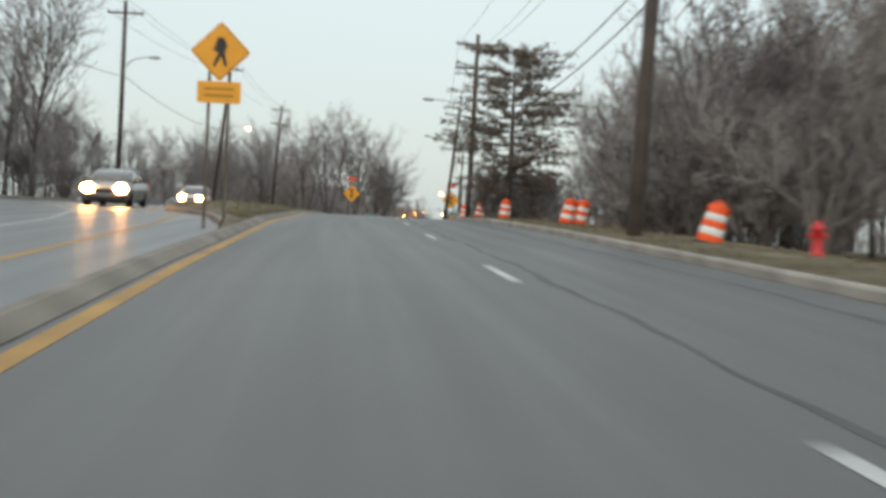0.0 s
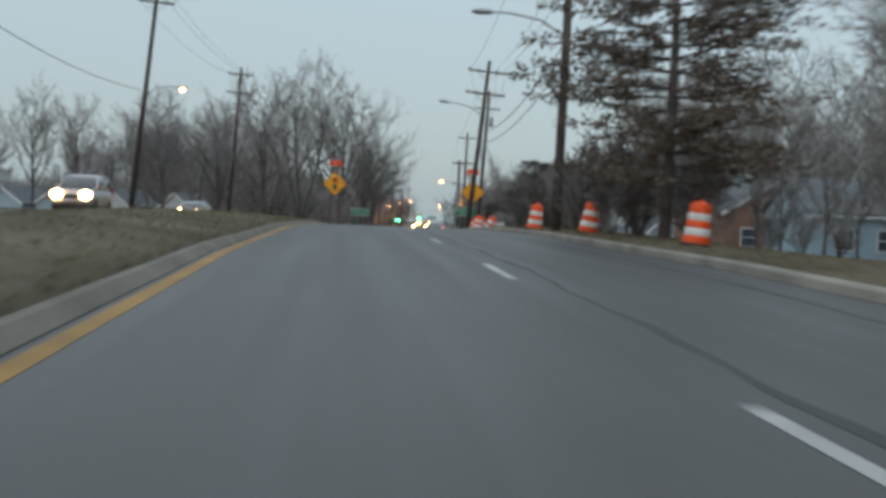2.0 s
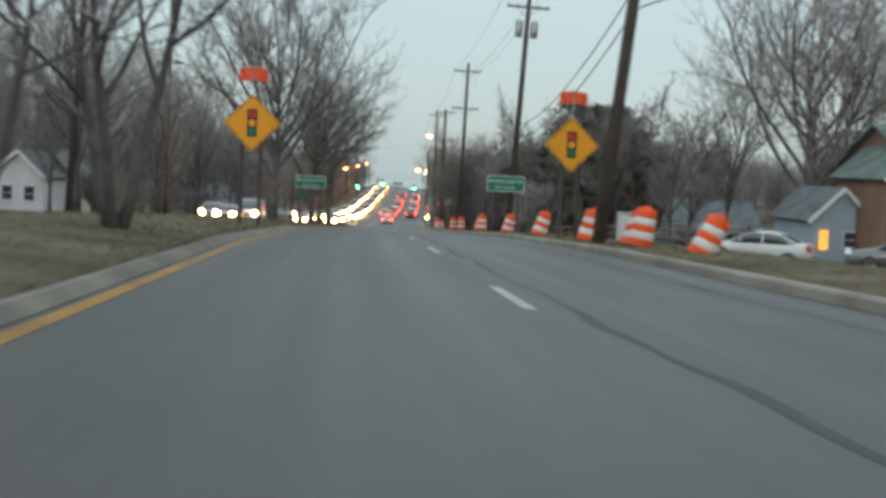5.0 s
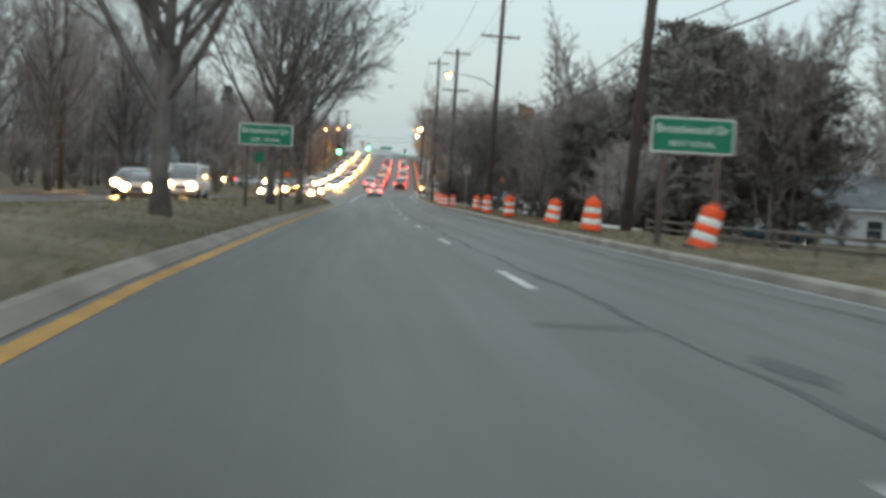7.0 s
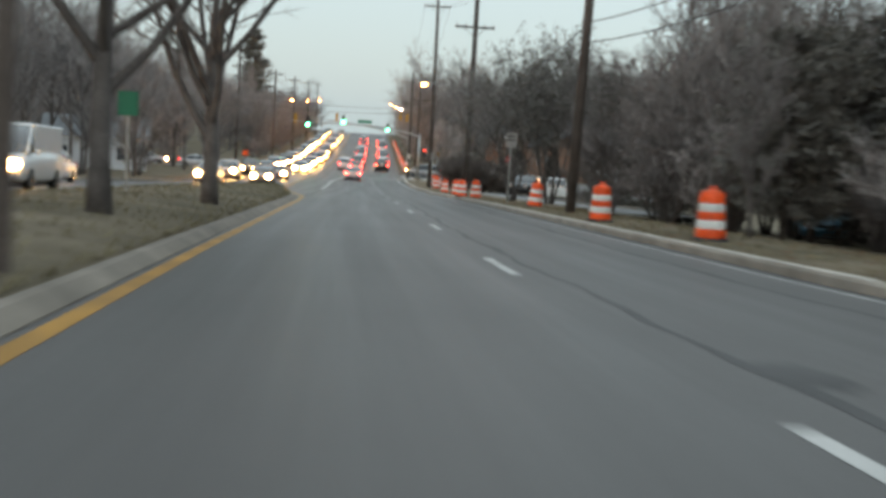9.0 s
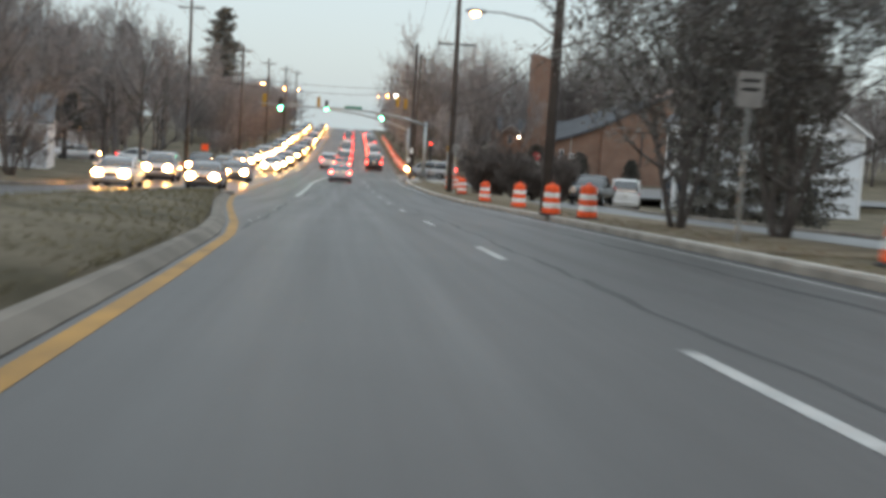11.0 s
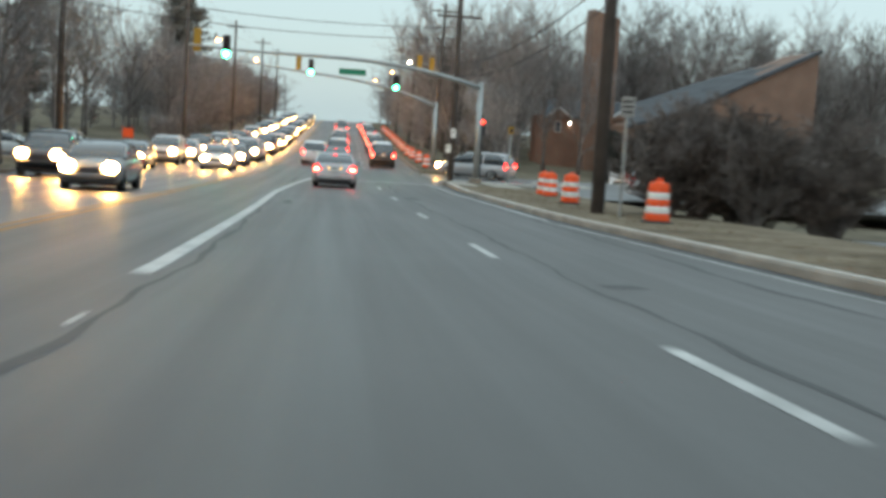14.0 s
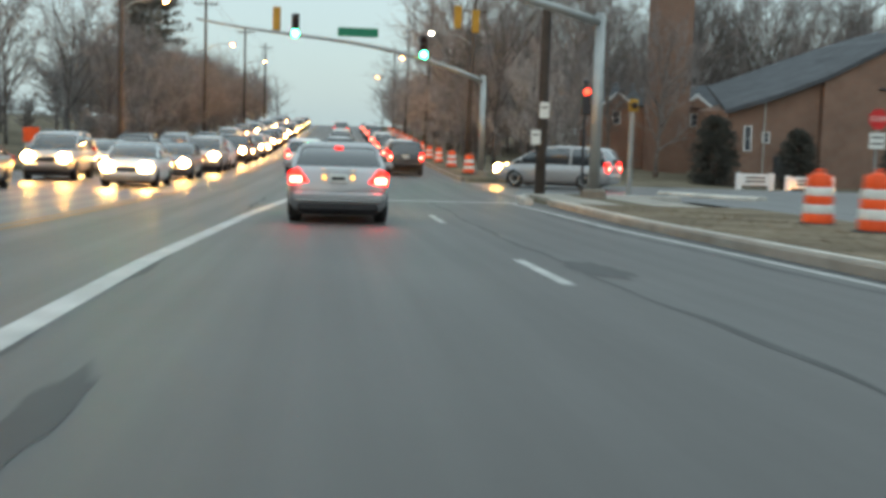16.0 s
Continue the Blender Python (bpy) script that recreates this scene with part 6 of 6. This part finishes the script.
house(31.6, 96.0, 4, 13, 8, 2.75, 4.6, SIDING_BLUE, SHINGLE, "pale blue sided house with a grey roof", gable="side", windows=((-4.6, 1.3, 1.0, 1.2), (-2.2, 1.3, 1.0, 1.2), (2.0, 1.3, 1.4, 1.2)), door=(0,))
h3 = house(36.2, 146.0, 6, 14, 11, 5.2, 8.0, BRICK, SHINGLE_GREEN, "two-storey red brick house with green-grey roof", gable="side", windows=((-5.4, 1.5, 1.0, 1.5), (-2.4, 1.5, 1.2, 1.5), (-5.4, 4.0, 1.0, 1.3), (-2.4, 4.0, 1.0, 1.3), (1.2, 4.0, 1.0, 1.3)), door=(0.2,), over=0.5)
part("trim_band", Shape().box((0, -5.53, 2.95), (14.02, 0.1, 0.14)), TRIM, h3, "white trim band")
gar = house(26.4, 146.0, 6, 3.4, 5, 2.6, 4.2, SIDING_BLUE, SHINGLE, "small pale garage with a grey gable", windows=((0.6, 1.4, 0.7, 0.9),), name="garage")
house(29.8, 143.5, 6, 4.4, 6, 5.0, 6.9, BRICK, SHINGLE_GREEN, "projecting brick gable wing with a green-grey roof", windows=((0.2, 1.5, 1.0, 1.5), (0.2, 4.0, 0.9, 1.2)))
part("lit_pane", Shape().box((-0.95, -2.54, 1.35), (0.5, 0.05, 1.1)), LITROOM, gar, "amber lit window")
house(31.5, 192.0, -4, 7.5, 8, 2.7, 4.6, SIDING, SHINGLE, "small white cottage with a grey roof", gable="side", windows=((-2.0, 1.3, 1.0, 1.2), (1.6, 1.3, 1.0, 1.2)), door=(0,))
for x, y, w in ((-32.5, 172, 4.6), (-25.5, 174, 4.0), (-40.0, 176, 5.0), (-47, 178, 5)):
    house(x, y, -12, w, 8, 2.9, 4.6, SIDING if w < 4.8 else SIDING_BLUE, SHINGLE, "small pale sided house among bare trees", windows=((-0.9, 1.5, 0.8, 1.1), (0.9, 1.5, 0.8, 1.1)))
house(-22.5, 264, 8, 9, 8, 3.0, 4.6, SIDING, SHINGLE, "long white house behind the trees", gable="side", windows=((-3, 1.5, 1.2, 1.2), (2.5, 1.5, 1.2, 1.2)), door=(0,))
house(-34, 330, 20, 12, 9, 5.4, 7.4, SIDING, SHINGLE, "tall white house behind the trees", gable="side", windows=((-3, 1.5, 1.2, 1.2), (2.5, 1.5, 1.2, 1.2), (-3, 4.2, 1.2, 1.2), (2.5, 4.2, 1.2, 1.2)), door=(0,))

# white two-storey house with a bay
wh = house(37.6, 284.5, 4, 13.5, 10, 7.2, 11.5, SIDING, SHINGLE, "tall white two-storey house with a windowed corner bay", windows=((-1.5, 1.7, 1.0, 1.9), (-1.5, 5.0, 1.0, 1.9), (2.5, 1.7, 1.0, 1.9), (2.5, 5.0, 1.0, 1.9)), over=0.5)
part("cornice", Shape().box((0, -5.06, 7.05), (13.56, 0.16, 0.36)), TRIM, wh, "broad white cornice")
part("trim_band", Shape().box((0, -5.05, 3.55), (13.54, 0.12, 0.2)), TRIM, wh, "white band between the storeys")
for s in (-1, 1):
    part("corner_board", Shape().box((s * 6.7, -5.05, 3.4), (0.2, 0.14, 6.9)), TRIM, wh)
bay = Shape()
n = 8
for z0, z1, r in ((-0.5, 6.9, 1.7), (6.9, 7.15, 2.15)):
    bay.lathe([(r, z0), (r, z1)], n, (-8.8, -5.2, 0))
bw = part("bay", bay, SIDING, wh, "eight-sided white bay")
part("bay_roof", Shape().lathe([(2.2, 7.15), (0.1, 9.2)], n, (-8.8, -5.2, 0)), SHINGLE, wh, "pointed grey bay roof")
for k in range(4, 8):
    a = radians(22.5 + 45 * k)
    for z in (1.8, 5.2):
        m = Matrix.Translation((-8.8 + 1.61 * math.cos(a), -5.2 + 1.61 * math.sin(a), z)) @ Matrix.Rotation(a + math.pi / 2, 4, "Z")
        window(wh, 0, 0, 0.9, 2.3, 0, m=m)


# ---- the brick church ----
def ruled(front, back, thick):
    """A roof or slab between a front and a back edge line, with thickness."""
    sh = Shape()
    n = len(front)
    vs = [*front, *back] + [(x, y, z - thick) for x, y, z in (*front, *back)]
    fs = []
    for i in range(n - 1):
        fs += [(i, i + 1, n + i + 1, n + i), (2 * n + i + 1, 2 * n + i, 3 * n + i, 3 * n + i + 1)]
        fs += [(i, 2 * n + i, 2 * n + i + 1, i + 1), (n + i + 1, 3 * n + i + 1, 3 * n + i, n + i)]
    fs += [(0, n, 3 * n, 2 * n), (n - 1, 3 * n - 1, 4 * n - 1, 2 * n - 1)]
    return sh.add(vs, fs)


def church():
    t = thing("church", "orange-brown brick church with a sweeping dark roof and square tower", "church")
    x0, y0 = 37.0, 349.0
    gz = ground_z(x0, y0)
    t.matrix_basis = pose(x0, y0, gz, 0, 0, 0)
    front = [(-7.6, -6.35), (-4.0, -5.2), (-0.55, -3.85), (4.5, -1.25), (10.6, 1.75)]
    back = [(-4.4, -4.3), (-2.0, -3.5), (0.8, -2.4), (4.6, -1.0), (10.6, 0.9)]
    front = [(x, z - gz) for x, z in front]
    back = [(x, z - gz) for x, z in back]
    part("wall", Shape().prism([(-0.55, -0.8), (10.4, -0.8)] + [(10.4, front[4][1] - 0.25), (4.5, front[3][1] - 0.15), (-0.55, front[2][1] - 0.15)], 9.0, Matrix.Translation((0, -2.5, 0))), BRICK_TAN, t, "brick nave wall rising to one side")
    part("wall", Shape().prism([(-7.2, -0.8), (-0.6, -0.8), (-0.6, front[2][1] - 0.2), (-4.0, front[1][1] - 0.2), (-7.2, front[0][1] - 0.05)], 7.0, Matrix.Translation((0, -3.0, 0))), BRICK_TAN, t, "recessed lower brick wall")
    part("roof", ruled([(x, -7.25, z) for x, z in front], [(x, 7.0, z) for x, z in back], 0.22), ROOF_DARK, t, "dark sweeping roof")
    part("fascia", ruled([(x, -7.3, z - 0.03) for x, z in front], [(x, -7.255, z - 0.03) for x, z in front], 0.3), ROOF_DARK, t, "dark fascia board")
    rise_ = [(-1.45, -1.8, -1.5), (1.45, -1.8, -1.5), (1.45, 1.8, -1.5), (-1.45, 1.8, -1.5), (-1.45, -1.8, 5.85 - gz), (1.45, -1.8, 5.0 - gz), (1.45, 1.8, 5.0 - gz), (-1.45, 1.8, 5.85 - gz)]
    part("tower", Shape().add(rise_, [(0, 3, 2, 1), (4, 5, 6, 7), (0, 1, 5, 4), (1, 2, 6, 5), (2, 3, 7, 6), (3, 0, 4, 7)]), BRICK_TAN, t, "square brick tower with sloping top", m=Matrix.Translation((31.65 - x0, 364 - y0, 0)))
    part("cross", Shape().box((4.75, -7.08, 4.6), (0.16, 0.14, 4.6)).box((4.75, -7.08, -4.6 - gz), (2.7, 0.14, 0.16)), DARKMETAL, t, "dark metal wall cross")
    # the hall behind, with two white gables over its windows
    top = -5.75 - gz
    part("hall_wall", Shape().box((-3.6, 22.5, top / 2 - 0.4), (13.8, 8.0, top + 0.8)), BRICK, t, "darker brick hall wall")
    part("hall_roof", ruled([(-10.7, 18.1, top - 0.05), (3.6, 18.1, top - 0.05)], [(-10.7, 22.6, top + 2.0), (3.6, 22.6, top + 2.0)], 0.2), ROOF_DARK, t, "dark hall roof")
    for gx in (-1.85, -8.95):
        g = part("gable", Shape().prism([(gx - 1.3, top - 0.15), (gx + 1.3, top - 0.15), (gx, top + 0.85)], 0.5, Matrix.Translation((0, 18.05, 0))), BRICK, t, "small gable over a window")
        for sx in (-1, 1):
            part("rake_board", Shape().prism([(gx, top + 1.1), (gx + sx * 1.5, top - 0.02), (gx + sx * 1.5, top - 0.26), (gx, top + 0.82)][::sx], 0.12, Matrix.Translation((0, 17.74, 0))), TRIM, g, "white rake board")
        window(t, gx + 0.05, -6.95 - gz, 0.6, 1.1, 18.48)
    for wx, wz, hh in ((-5.7, -8.3, 1.7), (-4.4, -8.2, 0.7)):
        window(t, wx, wz - gz, 0.42, hh, -6.52)
    wl_ = part("wall_lamp", Shape().box((-7.55, 18.3, -6.45 - gz), (0.3, 0.3, 0.24), bevel=0.04), DARKMETAL, t, "small wall lamp")
    part("lens", Shape().box((-7.55, 18.13, -6.5 - gz), (0.26, 0.06, 0.16), bevel=0.02), WHITELAMP, wl_, "glowing lens")
    part("downpipe", Shape().tube([(-4.55, -6.6, 0.0), (-4.55, -6.6, -5.6 - gz)], 0.06, 8), GALV, t, "pale downpipe")
    part("door", Shape().box((-3.0, -6.53, 1.0), (1.5, 0.1, 2.3), bevel=0.02), DARKMETAL, t, "dark double door")


church()
setting("driveway_apron", strip(154.5, 163, 9.5, 10.8, 0.0, 1.0, 0.1, lambda y: ground_z(xr(y) + 10, y) + 0.07), CAPPING, "pale concrete driveway slab behind the verge", "pavement")
lay("church_drive", strip(281, 296.4, 11.5, 34, 0.03, 1.0), ASPHALT_OLD, "asphalt church drive beside the junction")
setting("pavement_corner", strip(287.5, 296.4, lambda y: kerb_right(y) + 0.19, 9.6, 0.17, 1.0, 0.12), KERBSTONE, "pale concrete pavement at the corner", "pavement")


def kerb_island(pts, w, h):
    """A low pale concrete island with rounded shoulders along a line of places."""
    rings = []
    for i, (x, y) in enumerate(pts):
        a, b = Vector(pts[max(0, i - 1)]), Vector(pts[min(len(pts) - 1, i + 1)])
        n = Vector((a.y - b.y, b.x - a.x)).normalized()
        z = zr(y)
        rings.append([(x + n.x * o, y + n.y * o, z + dz) for o, dz in ((-w / 2, -0.1), (-w / 2, h * 0.6), (-w * 0.4, h), (w * 0.4, h), (w / 2, h * 0.6), (w / 2, -0.1))])
    return Shape().loft(rings)


setting("kerb_island", kerb_island([(14.6, 304.4), (15.2, 303.0), (16.0, 301.6), (17.0, 300.4)], 0.7, 0.13), CAPPING, "pale concrete kerb island in the side street", "kerb")
setting("kerb_corner", kerb_island([(7.0, 291.2), (7.1, 293.5), (7.6, 295.2), (8.8, 296.3), (10.6, 296.9), (13.0, 297.1)], 0.2, 0.17), CAPPING, "pale curved kerb at the corner", "kerb")


def low_board(x, y, w, lit):
    t = thing("church_board", "low name board between two posts on the lawn", "sign board", "boards on the lawn")
    gz = ground_z(x, y)
    t.matrix_basis = pose(x, y, gz, 0, 0, -5)
    for s in (-1, 1):
        part("post", Shape().box((s * w / 2, 0, 0.55), (0.28, 0.28, 1.3), bevel=0.02), TRIM, t)
    b = part("board", Shape().box((0, 0, 0.85), (w - 0.2, 0.12, 0.6), bevel=0.02), TRIM, t)
    for k in (0.12, -0.08):
        part("bar", Shape().box((0, -0.075, 0.85 + k), (w * 0.6, 0.02, 0.08)), SIGN_BLACK, b, "dark bar of writing")
    if lit:
        for s in (-1, 1):
            part("flood_lamp", Shape().lathe([(0.04, 0.12), (0.09, 0.2), (0.07, 0.3)], 10, (s * w * 0.42, -0.4, 0.0)), SODIUM, t, "small glowing flood lamp")


low_board(26.9, 320.3, 2.3, True)
low_board(24.2, 321.0, 1.7, False)


# ---- rail fence ----
def rail_fence(pts):
    t = thing("rail_fence", "weathered split-rail timber fence behind the verge", "fence")
    for i, (x, y) in enumerate(pts):
        z = ground_z(x, y)
        part("post", Shape().box((x, y, z + 0.2), (0.1, 0.1, 0.7), bevel=0.02), FENCEWOOD, t)
        if i:
            px_, py_ = pts[i - 1]
            zz = ground_z(px_, py_)
            for h in (0.2, 0.45):
                part("rail", Shape().tube([(px_, py_, zz + h), (x, y, z + h + 0.02)], 0.04, 6), FENCEWOOD, t)


rail_fence([(xr(y) + 9.8 + 0.02 * (y - 112), y) for y in range(108, 154, 3)])


# ---- small things on the verge ----
def hydrant(x, y):
    t = thing("fire_hydrant", "small red fire hydrant on the grass", "hydrant")
    t.matrix_basis = pose(x, y, ground_z(x, y))
    part("barrel", Shape().lathe([(0.14, -0.05), (0.14, 0.04), (0.1, 0.06), (0.1, 0.45), (0.13, 0.47), (0.12, 0.55), (0.05, 0.64), (0.03, 0.68)], 14), SIGN_RED, t, "", True)
    for s in (-1, 1):
        part("nozzle", Shape().lathe([(0.05, s * 0.08), (0.05, s * 0.17), (0.04, s * 0.18)], 10, (0, 0, 0.38), "x"), SIGN_RED, t)


hydrant(14.9, 9.8)


def work_sign(x, y, z):
    t = thing("work_sign", "small orange board on a stand", "road sign")
    gz = ground_z(x, y)
    t.matrix_basis = pose(x, y, gz)
    for s in (-1, 1):
        part("leg", Shape().tube([(s * 0.5, 0.2, 0), (s * 0.1, 0, 1.0)], 0.025, 6), GALV, t)
    part("board", Shape().box((0, 0, 1.3), (0.8, 0.04, 0.75), bevel=0.01), ORANGE, t)


work_sign(-13.1, 323.8, -8.5)


def small_box(x, y):
    t = thing("utility_box", "small pale green utility cabinet on the verge", "utility box")
    t.matrix_basis = pose(x, y, ground_z(x, y))
    part("cabinet", Shape().box((0, 0, 0.42), (0.55, 0.5, 0.95), bevel=0.03), SIGN_WHITE, t)
    part("lid", Shape().box((0, 0, 0.92), (0.6, 0.55, 0.06), bevel=0.02), GALV, t)


small_box(9.2, 115.0)


# ---- grass blades on the median and the verge, too many to count ----
def grass_blades():
    rnd = random.Random(91)
    s = Shape()
    for i in range(26000):
        y = rnd.uniform(-8, 288)
        if rnd.random() < 0.55:
            if y > MEDIAN_END - 3:
                continue
            r = max(opp_right(y) + 0.4, -9.5)
            a = main_left(y) - median_kerb_width(y) - 0.05
            if a - r < 0.3:
                continue
            o = a - (a - r) * rnd.random() ** 1.6
        else:
            o = kerb_right(y) + 0.27 + rnd.random() ** 1.4 * 3.6
            if y > 286:
                continue
        x = xr(y) + o
        z = ground_z(x, y)
        h = rnd.uniform(0.05, 0.13)
        p = Vector((x, y, z - 0.02))
        s.spike(p, p + Vector((rnd.gauss(0, 0.05), rnd.gauss(0, 0.05), h)), rnd.uniform(0.012, 0.03))
    return s


setting("grass_blades", grass_blades(), LAWN, "short tufts of dry winter grass", "grass", "stuff")


def fallen_leaves():
    rnd = random.Random(92)
    s = Shape()
    for i in range(5000):
        y = rnd.uniform(-5, 286)
        o = kerb_right(y) + 0.3 + rnd.random() * 4.5
        x = xr(y) + o
        z = ground_z(x, y) + 0.015
        r = rnd.uniform(0.04, 0.09)
        a = rnd.uniform(0, 6.28)
        q = [(x + r * math.cos(a + k * 1.57) * (1 if k % 2 else 0.6), y + r * math.sin(a + k * 1.57) * (1 if k % 2 else 0.6), z + rnd.uniform(0, 0.04)) for k in range(4)]
        s.add(q, [(0, 1, 2, 3)])
    return s


setting("fallen_leaves", fallen_leaves(), LEAF, "brown fallen leaves on the verge", "leaves", "stuff")
